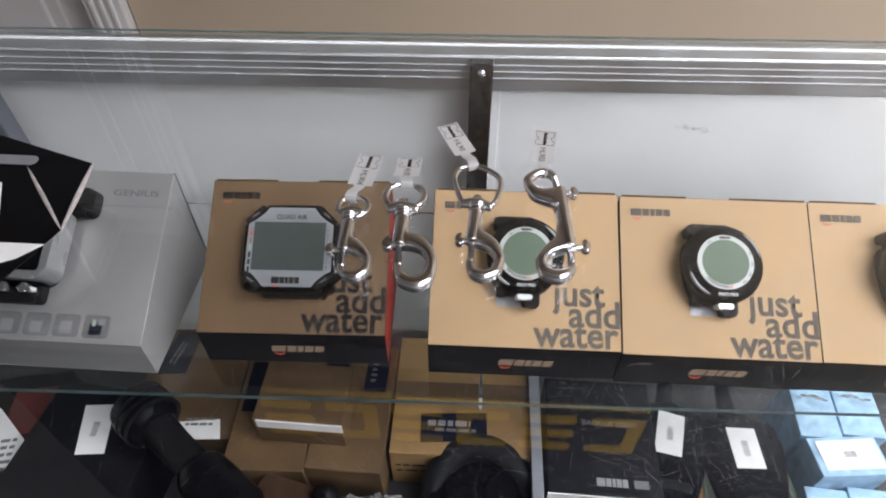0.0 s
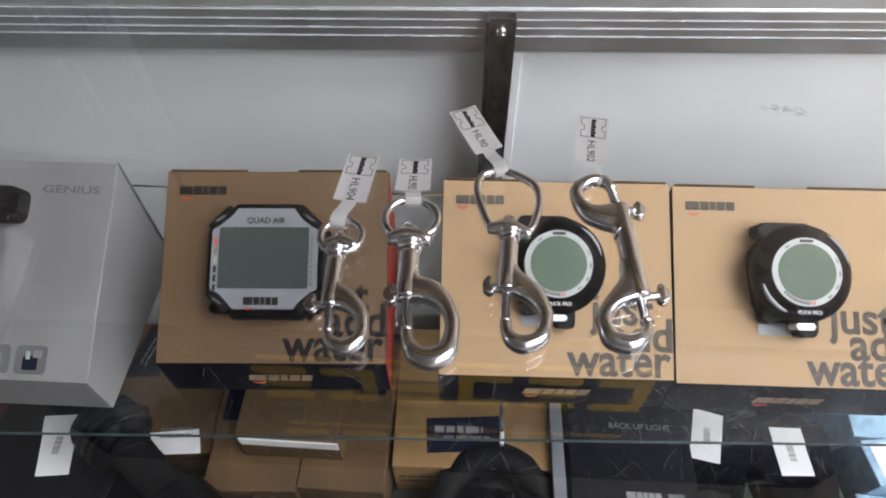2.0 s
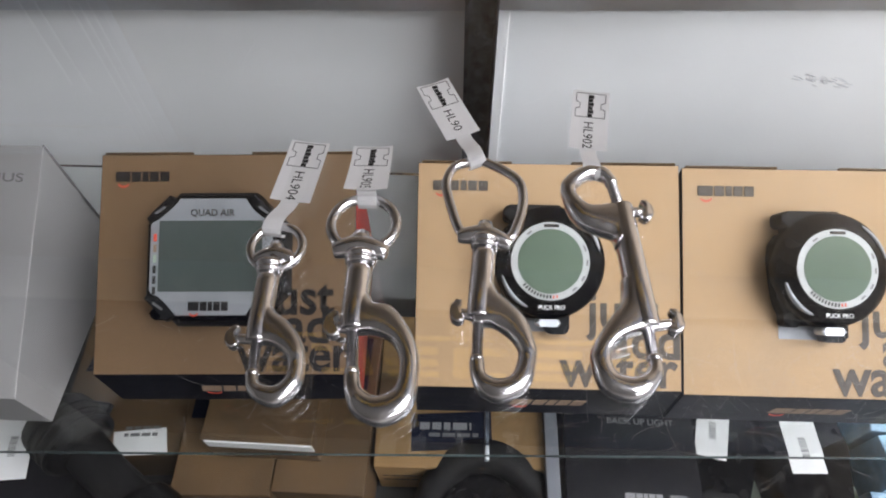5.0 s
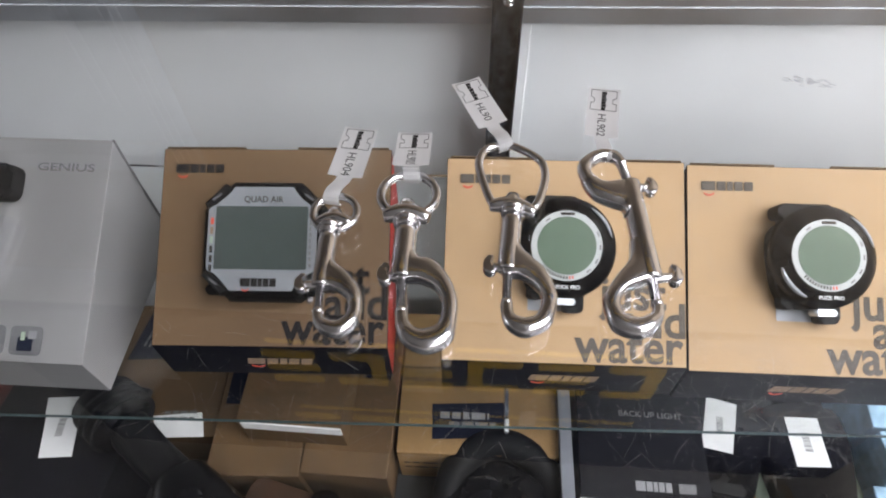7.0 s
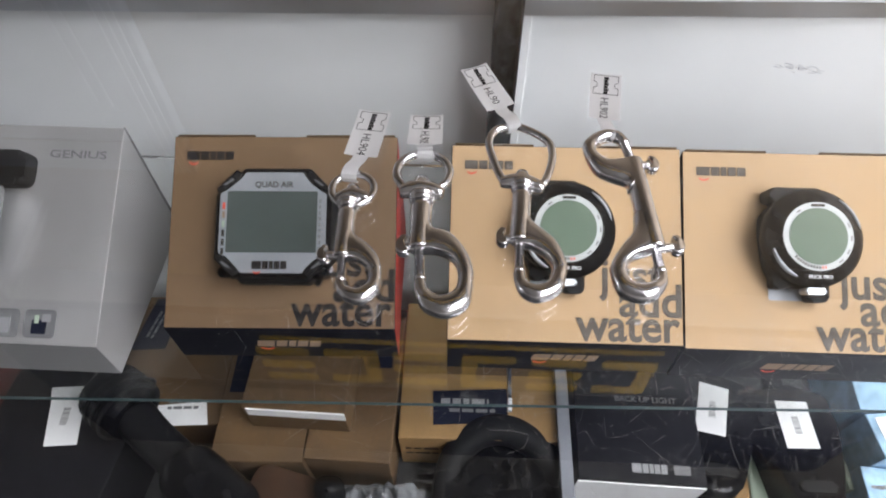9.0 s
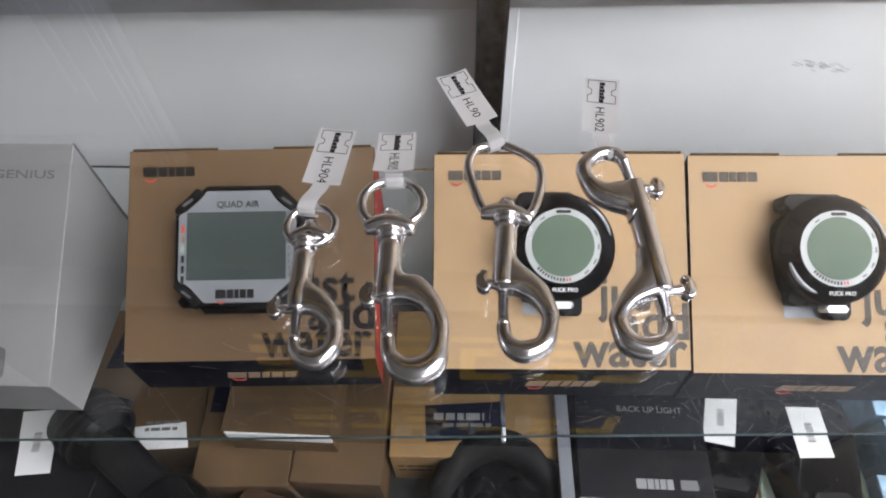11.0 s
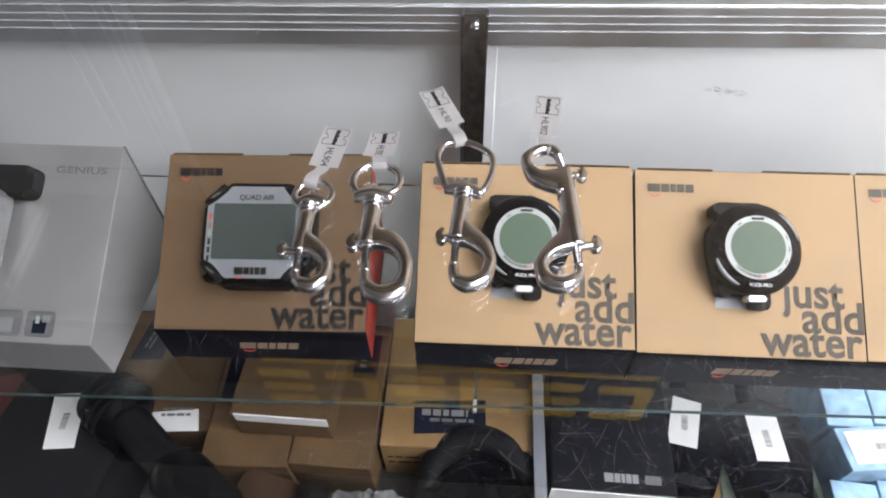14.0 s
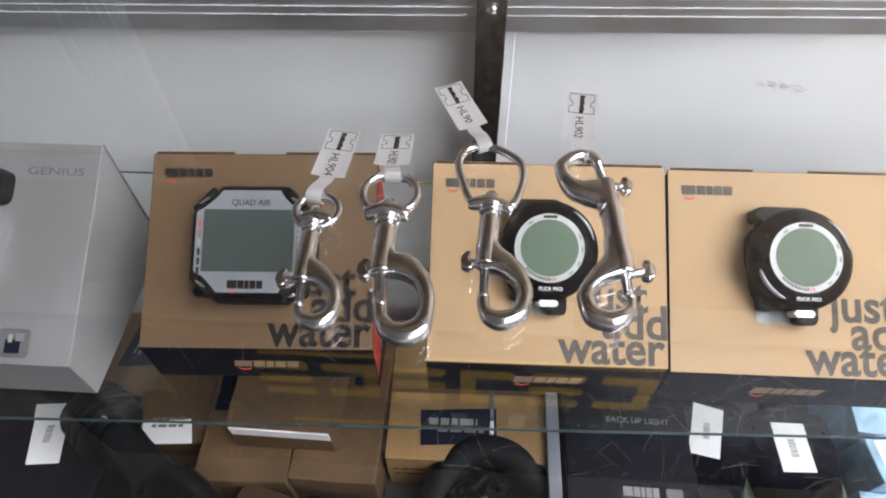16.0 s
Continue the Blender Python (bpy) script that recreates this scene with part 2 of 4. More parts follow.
def ink_lines(name, x0, x1, y0, y1, rows, m, material, parent, fill=0.45, seed=1):
    """Writing too small to read, as rows of short bars."""
    rnd = random.Random(seed)
    bm = bmesh.new()
    step = (y1 - y0) / rows
    for i in range(rows):
        y, x = y0 + step * i, x0
        while x < x1 - 0.001:
            w = min(rnd.uniform(0.1, 0.3) * (x1 - x0), x1 - x)
            slab(bm, rect(x, x + w, y, y + step * fill), 0.0003, 0.00045)
            x += w + 0.05 * (x1 - x0)
    bm.transform(m)
    return part(name, bm, material, parent)


# ---- the room ----
def structure(name, bm, material, label, category, smooth=False):
    return tagged(part(name, bm, material, None, smooth=smooth), label, category, kind="structure")


structure("floor", box_bm(-3, 4, -3, 1.5, -0.1, 0), FLOOR, "grey vinyl shop floor", "floor")
structure("ceiling", box_bm(-3, 4, -3, 1.5, 2.7, 2.8), CEILING, "pale tiled shop ceiling", "ceiling")
structure("wall_north", box_bm(-0.755, 4, 1.4, 1.5, 0, 2.7), WALL, "beige painted wall behind the counter", "wall")
structure("wall_south", box_bm(-3, 4, -3.1, -3, 0, 2.7), WALL_PALE, "off-white painted wall", "wall")
structure("wall_east", box_bm(4, 4.1, -3, 1.5, 0, 2.7), WALL_PALE, "off-white painted wall", "wall")
structure("wall_west", box_bm(-3.1, -3, -3, 1.5, 0, 2.7), WALL_PALE, "off-white painted wall", "wall")
structure("wall_north_end", box_bm(-3, -1.78, 1.4, 1.5, 0, 2.7), WALL, "beige painted wall beside the door", "wall")
structure("wall_north_lintel", box_bm(-1.78, -0.755, 1.4, 1.5, 2.12, 2.7), WALL, "beige painted wall above the door", "wall")
door = tagged(new("door_1"), "white painted panelled door with moulded casing", "door", kind="structure")
part("door_leaf", box_bm(-1.69, -0.85, 1.43, 1.47, 0, 2.05, bevel=0.002), DOOR_WHITE, door)
for k, (a, b) in enumerate(((-1.775, -1.69), (-0.85, -0.76))):
    bm = box_bm(a, b, 1.375, 1.425, 0, 2.115, bevel=0.004)
    for j in range(3):
        box(bm, a + 0.018 + j * 0.022, a + 0.028 + j * 0.022, 1.368, 1.376, 0, 2.115, bevel=0.002)
    part("casing", bm, DOOR_WHITE, door)
part("casing", box_bm(-1.69, -0.85, 1.375, 1.425, 2.05, 2.115, bevel=0.004), DOOR_WHITE, door)
for a, b in ((-1.60, -1.30), (-1.23, -0.94)):
    for c, d in ((0.2, 0.9), (1.02, 1.92)):
        bm = box_bm(a, b, 1.421, 1.431, c, d, bevel=0.004)
        box(bm, a + 0.03, b - 0.03, 1.413, 1.422, c + 0.03, d - 0.03, bevel=0.006)
        part("door_panel", bm, DOOR_WHITE, door)

# Lights out of view; rows kept to the right so brightness falls off leftwards.
for x, y in ((1.6, -1.3), (3.0, -1.3), (2.6, 0.1), (1.2, 0.1)):
    lt = empty("ceiling_light", "recessed fluorescent ceiling light with white diffuser", "ceiling light", pose(x, y, 2.7), "ceiling lights")
    bm = bmesh.new()
    for a, b, c, d in ((-0.62, 0.62, 0.29, 0.32), (-0.62, 0.62, -0.32, -0.29), (-0.62, -0.59, -0.29, 0.29), (0.59, 0.62, -0.29, 0.29)):
        box(bm, a, b, c, d, -0.02, -0.001)
    part("frame", bm, DOOR_WHITE, lt)
    part("diffuser", box_bm(-0.59, 0.59, -0.29, 0.29, -0.012, -0.002), LAMP, lt)
    area_lamp("ceiling_lamp", x, y, 2.67, 1.15, 0.56, 22.5)

# Known from its reflection alone; board enlarged to darken what the glass mirrors.
sign = empty("hanging_sign", "navy sign board with yellow block lettering, hung behind the counter", "sign", pose(0.03, 0.760, 1.86))
part("board", box_bm(-1.05, 1.05, 0.0, 0.018, 0.0, 0.80, bevel=0.003), SIGN_NAVY, sign)
for x in (-0.85, 0.85):
    part("cord", tube(bmesh.new(), [(x, 0.009, 0.80), (x, 0.009, 0.839)], 0.002, 8), CABINET, sign)
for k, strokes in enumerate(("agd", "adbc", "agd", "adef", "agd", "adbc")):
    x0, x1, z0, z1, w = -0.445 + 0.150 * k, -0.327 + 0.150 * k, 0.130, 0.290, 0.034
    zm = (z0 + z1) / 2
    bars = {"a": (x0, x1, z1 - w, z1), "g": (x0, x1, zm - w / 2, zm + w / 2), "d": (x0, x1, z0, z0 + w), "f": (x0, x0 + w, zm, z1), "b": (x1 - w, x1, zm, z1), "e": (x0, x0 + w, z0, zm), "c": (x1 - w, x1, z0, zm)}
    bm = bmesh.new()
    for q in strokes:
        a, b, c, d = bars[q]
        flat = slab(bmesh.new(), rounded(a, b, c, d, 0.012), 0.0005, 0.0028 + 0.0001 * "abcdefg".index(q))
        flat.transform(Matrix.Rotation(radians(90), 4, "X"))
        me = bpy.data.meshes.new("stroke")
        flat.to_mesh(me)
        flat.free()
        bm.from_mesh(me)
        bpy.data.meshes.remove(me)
    part("letter_block", bm, SIGN_YELLOW, sign, "yellow bars of an unreadable sign, with added glow")
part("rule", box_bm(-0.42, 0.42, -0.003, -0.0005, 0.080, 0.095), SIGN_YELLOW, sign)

# ---- the showcase ----
RAIL_Y, SHELF_Z, DECK_Z = 0.520, 0.818, 0.580
case = tagged(new("display_case"), "glass-topped shop display case with aluminium frame", "display case", kind="structure")
part("base_cabinet", box_bm(-1.02, 1.02, -0.07, 0.57, 0.0, 0.30, bevel=0.003), CABINET, case)
part("end_panel", box_bm(-1.02, -1.0, -0.05, 0.545, 0.302, 0.990), PANEL, case)
part("end_panel", box_bm(1.0, 1.02, -0.05, 0.545, 0.302, 0.990), PANEL, case)


def pane(name, x0, x1, y0, y1, z0, z1, parent, label):
    bm = box_bm(x0, x1, y0, y1, z0, z1, bevel=0.0006, seg=1)
    for fc in bm.faces:
        thin = min((x1 - x0, 0), (y1 - y0, 1), (z1 - z0, 2))[1]
        fc.material_index = 0 if abs(fc.normal[thin]) > 0.9 else 1
    ob = part(name, bm, [GLASS, GLASS_EDGE], parent, label)
    ob.visible_shadow = False
    return ob


top_pane = pane("top_glass", -1.05, 1.0, -0.640, 0.0, 0.9945, 1.0, case, "clear glass top with scratched surface")
top_pane.matrix_local = pose(0.05, 0.549, 0, 0, 0, 1.3)
# Front is not in view; made opaque to cut light on the lower shelf.
part("front_panel", box_bm(-0.998, 0.998, -0.062, -0.046, 0.302, 0.992), CABINET, case, "unseen dark front panel, added to keep light off the lower shelf")

rail = part("rear_rail", box_bm(-0.985, 0.985, 0.0, 0.0265, 0.9625, 0.9938, bevel=0.0008, seg=1), ALU, case, "brushed aluminium rear rail with milled lines")
rail.matrix_local = pose(0.05, RAIL_Y, 0, 0, 0, 1.4)
for z in (0.9857, 0.9800, 0.9743):
    part("milled_line", box_bm(-0.984, 0.984, -0.0007, 0.001, z - 0.00022, z + 0.00022), ALU_LINE, rail)
part("milled_line", box_bm(-0.984, 0.984, -0.0008, 0.0008, 0.9917, 0.9926), ALU_LINE, rail)
part("glass_seal", box_bm(-0.984, 0.984, 0.0150, 0.0185, 0.9938, 0.9944), PANEL_EDGE, rail, "white seal strip under the glass")
part("sliding_panel", box_bm(-0.998, 0.070, 0.538, 0.544, 0.31, 0.9622), PANEL, case, "grey-white laminate sliding panel")
part("sliding_panel", box_bm(0.064, 0.998, 0.528, 0.534, 0.31, 0.9622), PANEL, case, "grey-white laminate sliding panel")
part("panel_edge", box_bm(0.0640, 0.0720, 0.5268, 0.5365, 0.31, 0.9620, bevel=0.0005), PANEL_EDGE, case, "white plastic edge")

up = empty("shelf_upright", "scratched zinc-plated slotted shelf upright screwed to the rail", "shelf upright")
bm = bmesh.new()
box(bm, 0.0462, 0.0486, 0.5080, 0.5268, 0.31, 0.9918, bevel=0.0005)
box(bm, 0.0626, 0.0646, 0.5080, 0.5268, 0.31, 0.9918, bevel=0.0005)
box(bm, 0.0484, 0.0628, 0.5110, 0.5130, 0.31, 0.9918)
part("channel", bm, STEEL_DARK, up)
bm = bmesh.new()
ball(bm, 0.0556, 0.5105, 0.9845, 0.0040, 0.9)
box(bm, 0.0530, 0.0582, 0.5060, 0.5080, 0.9841, 0.9849)
part("screw", bm, CHROME, up, "bright screw", smooth=True)
# a bracket arm that carries the glass shelf, with a turned-up tip
bm = slab(bmesh.new(), [(0.3250, -0.0052), (0.3225, -0.0090), (0.3300, -0.0130), (0.5100, -0.0480), (0.5100, -0.0052)], 0.0, 0.0022, bevel=0.0003, seg=1)
bm.transform(Matrix(((0, 0, 1, 0.0648), (1, 0, 0, 0), (0, 1, 0, SHELF_Z), (0, 0, 0, 1))))
arm = part("bracket", bm, STEEL_DARK, up, "zinc-plated shelf bracket arm")
part("bracket_tip", box_bm(0.0646, 0.0672, 0.3160, 0.3240, SHELF_Z - 0.0098, SHELF_Z - 0.0056, bevel=0.0006), ALU, arm, "bright bracket tip")

bm = bmesh.new()
slab(bm, [(-0.998, 0.2850), (0.998, 0.3460), (0.998, 0.5265), (-0.998, 0.5265)], SHELF_Z - 0.0045, SHELF_Z)
bm.normal_update()
for fc in bm.faces:
    fc.material_index = 1 if fc.normal.y < -0.9 else 0
shelf = part("shelf_glass", bm, [GLASS, GLASS_EDGE], case, "clear glass shelf with green edge")
shelf.visible_shadow = False
part("lower_shelf", box_bm(-0.998, 0.998, 0.12, 0.524, DECK_Z - 0.016, DECK_Z, bevel=0.001), DECK, case, "dark lower shelf board")


# ---- wedge cartons ----
def wedge(wide, deep, front, back, lip=0.0):
    """A carton with an upright front and back and a sloping face; face slots 0 face, 1 front, 2 sides."""
    bm = bmesh.new()
    prof = [(0, 0), (deep, 0), (deep, back), (0, front)]
    L = [bm.verts.new((0, y, z)) for y, z in prof]
    R = [bm.verts.new((wide, y, z)) for y, z in prof]
    bm.faces.new(L).material_index = 2
    bm.faces.new(R[::-1]).material_index = 3
    for i, k in ((0, 2), (1, 2), (2, 0), (3, 1)):
        bm.faces.new((L[i], R[i], R[(i + 1) % 4], L[(i + 1) % 4])).material_index = k
    bmesh.ops.bevel(bm, geom=list(bm.edges), offset=0.0004, segments=2, affect="EDGES", profile=0.5, material=1)
    return bm


DEEP, FRONT, BACK = 0.108, 0.0375, 0.0975
SLOPE = math.degrees(math.atan2(BACK - FRONT, DEEP))
FACE = pose(0, 0, FRONT, SLOPE)
FRONT_FACE = pose(0, 0, 0, 90)
NONE = Matrix.Identity(4)


def slogan(parent, right, ink):
    """The three overlapping lines of the printed slogan, ranged right."""
    writing("slogan", "just", right - 0.0500, 0.0335, 0.0285, FACE, ink, parent, width=0.0400, bold=0.023, lift=0.00015)
    writing("slogan", "add", right - 0.0388, 0.0176, 0.0285, FACE, ink, parent, width=0.0385, bold=0.023, lift=0.00020)
    writing("slogan", "water", right - 0.0645, 0.0024, 0.0285, FACE, ink, parent, width=0.0640, bold=0.023, lift=0.00025)


def computer_carton(x, y, turn, wide, red, label, card=None):
    ob = empty("computer_carton", label, "carton", pose(x, y, SHELF_Z, 0, 0, turn), "cartons on the glass shelf")
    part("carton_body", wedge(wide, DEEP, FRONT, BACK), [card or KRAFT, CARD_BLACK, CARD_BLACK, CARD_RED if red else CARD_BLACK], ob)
    part("tuck_flap", box_bm(wide * 0.36, wide * 0.59, DEEP - 0.0002, DEEP + 0.0012, BACK - 0.02, BACK - 0.0022), KRAFT_BROWN, ob)
    for a, b in ((0.002, wide * 0.36), (wide * 0.59, wide - 0.002)):
        part("back_flap", box_bm(a, b, DEEP + 0.0002, DEEP + 0.0011, BACK - 0.03, BACK + 0.0006), KRAFT_BROWN, ob)
    brand_bars(0.0085, 0.1080, 0.0305, 0.0056, FACE, INK_DARK if card else INK_GREY, ob)
    slogan(ob, wide - 0.0005, INK_DARK if card else INK_GREY)
    brand_bars(wide * 0.37, 0.015, 0.041, 0.0075, FRONT_FACE, INK_LIGHT, ob, slant=0.25)
    return ob


carton_1 = computer_carton(-0.1537, 0.342, 2.2, 0.145, True, "kraft wedge carton, shade in its card colour, black front, red side, on the glass shelf", KRAFT_SHADED)
carton_2 = computer_carton(0.0240, 0.342, 0.8, 0.1446, False, "kraft wedge carton with black front and printed slogan")
carton_3 = computer_carton(0.1690, 0.3425, 0.4, 0.1446, False, "kraft wedge carton with black front and printed slogan")
carton_4 = computer_carton(0.3140, 0.344, 0.4, 0.1446, False, "kraft wedge carton with black front and printed slogan")


def on_face(carton):
    return carton.matrix_world @ FACE


def watch_computer(carton):
    """A round wrist computer that looks out of the carton's face."""
    bpy.context.view_layer.update()
    ob = empty("wrist_computer", "round black wrist dive computer with green display, set in its carton", "dive computer", on_face(carton), "round wrist computers")
    cx, cy, top = 0.0712, 0.0680, 0.0205
    patch("cutout", rounded(cx - 0.0205, cx + 0.0020, 0.0310, 0.0420, 0.001), NONE, PLASTIC_SILVER, ob, label="pale grey backing in the cutout")
    part("strap", slab(bmesh.new(), rounded(cx - 0.0240, cx + 0.0080, 0.0900, 0.0985, 0.003), 0.0004, 0.0130, bevel=0.002, seg=3), RUBBER, ob)
    for x0, x1, y0 in ((cx - 0.0215, cx - 0.0120, 0.0375), (cx - 0.0010, cx + 0.0115, 0.0300)):
        part("lug", slab(bmesh.new(), rounded(x0, x1, y0, 0.0470, 0.003), 0.0008, 0.0085, bevel=0.002, seg=3), RUBBER, ob)
    part("case_back", slab(bmesh.new(), smooth_path([(cx - 0.0170, 0.0400), (cx + 0.0110, 0.0400), (cx + 0.0240, 0.0560), (cx + 0.0210, 0.0860), (cx - 0.0220, 0.0870), (cx - 0.0255, 0.0580)], 4, closed=True), 0.0006, 0.0080, bevel=0.002), RUBBER, ob)
    bm = bmesh.new()
    prof = ((0.0020, 0.0262), (0.0070, 0.0276), (0.0095, 0.0280), (0.0098, 0.0290), (0.0128, 0.0294), (0.0150, 0.0289), (0.0163, 0.0276), (0.0186, 0.0240), (0.0200, 0.0216), (0.0207, 0.0208), (0.0203, 0.0202))
    rings = [[bm.verts.new((cx + r * math.cos(2 * math.pi * k / 48), cy + r * 1.02 * math.sin(2 * math.pi * k / 48), z)) for k in range(48)] for z, r in prof]
    for p, q in zip(rings, rings[1:]):
        for k in range(48):
            bm.faces.new((p[k], p[(k + 1) % 48], q[(k + 1) % 48], q[k]))
    bm.faces.new(rings[-1])
    part("case", bm, PLASTIC_BLACK, ob, smooth=True)
    # Two silver arcs set where the rim looks brightest.
    for a0, a1 in ((12, 58), (196, 243)):
        rows = []
        bm = bmesh.new()
        for k in range(11):
            a, e = radians(a0 + (a1 - a0) * k / 10), 0.0011 * math.sin(math.pi * k / 10) ** 0.5
            rows.append([bm.verts.new((cx + q * math.cos(a), cy + q * 1.02 * math.sin(a), z)) for q, z in ((0.0262 - e, 0.01745), (0.0258 - e * 0.5, 0.0186), (0.0262 + e * 0.6, 0.0182), (0.0263 + e, 0.0170))])
        for p, q in zip(rows, rows[1:]):
            for k in range(3):
                bm.faces.new((p[k], p[k + 1], q[k + 1], q[k]))
        part("rim_arc", bm, PLASTIC_SILVER, ob, "silver arc on the rim", smooth=True)
    part("case_shoulder", slab(bmesh.new(), rounded(cx - 0.0205, cx + 0.0080, cy + 0.0100, cy + 0.0290, 0.005), 0.002, 0.0128, bevel=0.003, seg=3), RUBBER, ob)
    part("dial_ring", slab(bmesh.new(), disc_outline(cx - 0.0005, cy, 0.0203, 56), top - 0.0010, top + 0.0002, bevel=0.0004), BEZEL_PRINT, ob)
    part("display", slab(bmesh.new(), disc_outline(cx - 0.0005, cy, 0.0168, 56), top - 0.0004, top + 0.00045), LCD_GREEN, ob)
    for dy in (-0.0055, 0.0055):
        part("display_line", box_bm(cx - 0.0155, cx + 0.0155, cy + dy - 0.0001, cy + dy + 0.0001, top + 0.0004, top + 0.0005), LCD_LINE, ob)
    for i in range(12):
        a = radians(222 + i * 5.2)
        bm = slab(bmesh.new(), [(cx + r * math.cos(a + d), cy + r * math.sin(a + d)) for r, d in ((0.0175, -0.025), (0.0193, -0.025), (0.0193, 0.025), (0.0175, 0.025))], top, top + 0.0003)
        part("dial_mark", bm, INK_DARK if i < 10 else INK_RED, ob)
    for a0 in (22, 358, 332, 310, 128):
        a = radians(a0)
        bm = slab(bmesh.new(), [(cx + r * math.cos(a + d), cy + r * math.sin(a + d)) for r, d in ((0.0181, -0.08), (0.0191, -0.08), (0.0191, 0.08), (0.0181, 0.08))], top, top + 0.0003)
        part("dial_mark", bm, INK_SILVER, ob)
    patch("maker_plate", rounded(cx - 0.0040, cx + 0.0040, cy + 0.0176, cy + 0.0192, 0.0005), NONE, INK_DARK, ob, lift=top + 0.0001)
    writing("model_name", "PUCK PRO", cx - 0.0065, cy - 0.0248, 0.0031, NONE, INK_WHITE, ob, width=0.0135, bold=0.012, lift=0.02015)
    part("button", slab(bmesh.new(), rounded(cx - 0.0072, cx + 0.0056, cy - 0.0338, cy - 0.0300, 0.0018), 0.010, 0.0172, bevel=0.0018, seg=3), ALU, ob, "bright metal button")
    return ob


for c in (carton_2, carton_3, carton_4):
    watch_computer(c)


def square_computer(carton):
    bpy.context.view_layer.update()
    ob = empty("console_computer", "octagonal black and silver dive computer with grey display", "dive computer", on_face(carton))
    x0, x1, y0, y1 = 0.0335, 0.1095, 0.0270, 0.0995

    def octa(g, c):
        a, b, d, e = x0 + g, x1 - g, y0 + g, y1 - g
        return [(a + c, d), (b - c, d), (b, d + c), (b, e - c), (b - c, e), (a + c, e), (a, e - c), (a, d + c)]

    for dy in (-0.0065, 0.0075):
        part("display_line", box_bm(x0 + 0.0120, x1 - 0.0110, (y0 + y1) / 2 + dy - 0.0001, (y0 + y1) / 2 + dy + 0.0001, 0.0200, 0.0201), LCD_LINE, ob)
    for a, b in ((x0 + 0.004, x0 + 0.020), (x1 - 0.020, x1 - 0.004)):
        part("side_button", slab(bmesh.new(), rounded(a, b, y0 + 0.0035, y0 + 0.0105, 0.0034), 0.0040, 0.0160, bevel=0.002, seg=3), PLASTIC_BLACK, ob, "glossy black side button")
    part("case", slab(bmesh.new(), octa(0, 0.0175), 0.0005, 0.0150, bevel=0.005, seg=4), RUBBER, ob)
    part("case_rim", slab(bmesh.new(), octa(0.0030, 0.0170), 0.01400, 0.01850, bevel=0.002, seg=3), PLASTIC_BLACK, ob)
    bm = slab(bmesh.new(), rounded(x0 + 0.0056, x1 - 0.0056, y0 + 0.0165, y1 - 0.0160, 0.003), 0.01750, 0.01980, bevel=0.0007)
    slab(bm, [(x0 + 0.0195, y0 + 0.0060), (x1 - 0.0195, y0 + 0.0060), (x1 - 0.0165, y0 + 0.0110), (x1 - 0.0080, y0 + 0.0175), (x0 + 0.0080, y0 + 0.0175), (x0 + 0.0165, y0 + 0.0110)], 0.01740, 0.01970, bevel=0.0007)
    slab(bm, [(x0 + 0.0080, y1 - 0.0168), (x1 - 0.0080, y1 - 0.0168), (x1 - 0.0170, y1 - 0.0105), (x1 - 0.0205, y1 - 0.0045), (x0 + 0.0205, y1 - 0.0045), (x0 + 0.0170, y1 - 0.0105)], 0.01740, 0.01970, bevel=0.0007)
    part("bezel", bm, PLASTIC_SILVER, ob, "silver bezel")
    part("display", slab(bmesh.new(), rounded(x0 + 0.0102, x1 - 0.0110, y0 + 0.0185, y1 - 0.0165, 0.0008), 0.01900, 0.02005), LCD_GREY, ob)
    for k, m in enumerate((INK_RED, INK_LIGHT, GREEN_CARD, INK_DARK, INK_DARK, INK_DARK)):
        y = y1 - 0.0235 - k * 0.0056
        part("scale_mark", box_bm(x0 + 0.0072, x0 + 0.0089, y - 0.004, y, 0.01970, 0.01995), m, ob)
    ink_lines("small_print", x1 - 0.0098, x1 - 0.0078, y0 + 0.02, y1 - 0.02, 9, Matrix.Translation((0, 0, 0.0196)), INK_SILVER, ob, fill=0.6)
    writing("model_name", "QUAD AIR", x0 + 0.0265, y1 - 0.0140, 0.0052, NONE, INK_DARK, ob, width=0.0235, bold=0.015, lift=0.0200)
    brand_bars(x0 + 0.0265, y0 + 0.0085, 0.021, 0.0048, Matrix.Translation((0, 0, 0.0196)), INK_DARK, ob)
    for cx, dx in ((x0, 1), (x1, -1)):
        for cy, dy in ((y0, 1), (y1, -1)):
            o = [(cx + dx * u, cy + dy * v) for u, v in ((0.0028, 0.0150), (0.0150, 0.0028), (0.0190, 0.0058), (0.0165, 0.0100), (0.0085, 0.0165), (0.0050, 0.0185))]
            part("button", slab(bmesh.new(), o, 0.0150, 0.0203, bevel=0.0010, seg=2), RUBBER, ob)
            mark = slab(bmesh.new(), rect(-0.0032, 0.0032, -0.0006, 0.0006), 0.0, 0.00015)
            mark.transform(pose(cx + dx * 0.0105, cy + dy * 0.0110, 0.0203, 0, 0, -35 * dx * dy))
            part("button_mark", mark, INK_SILVER, ob)
    return ob


square_computer(carton_1)

# White carton with the grey and black wrist computer.
W_WIDE, W_DEEP, W_FRONT, W_BACK = 0.176, 0.1255, 0.0375, 0.1010
white = empty("white_carton", "satin white wedge carton with grey printed icons, on the glass shelf", "carton", pose(-0.1910 - W_WIDE, 0.3268, SHELF_Z, 0, 0, 0.0), "cartons on the glass shelf")
part("carton_body", wedge(W_WIDE, W_DEEP, W_FRONT, W_BACK), [CARD_WHITE] * 4, white)
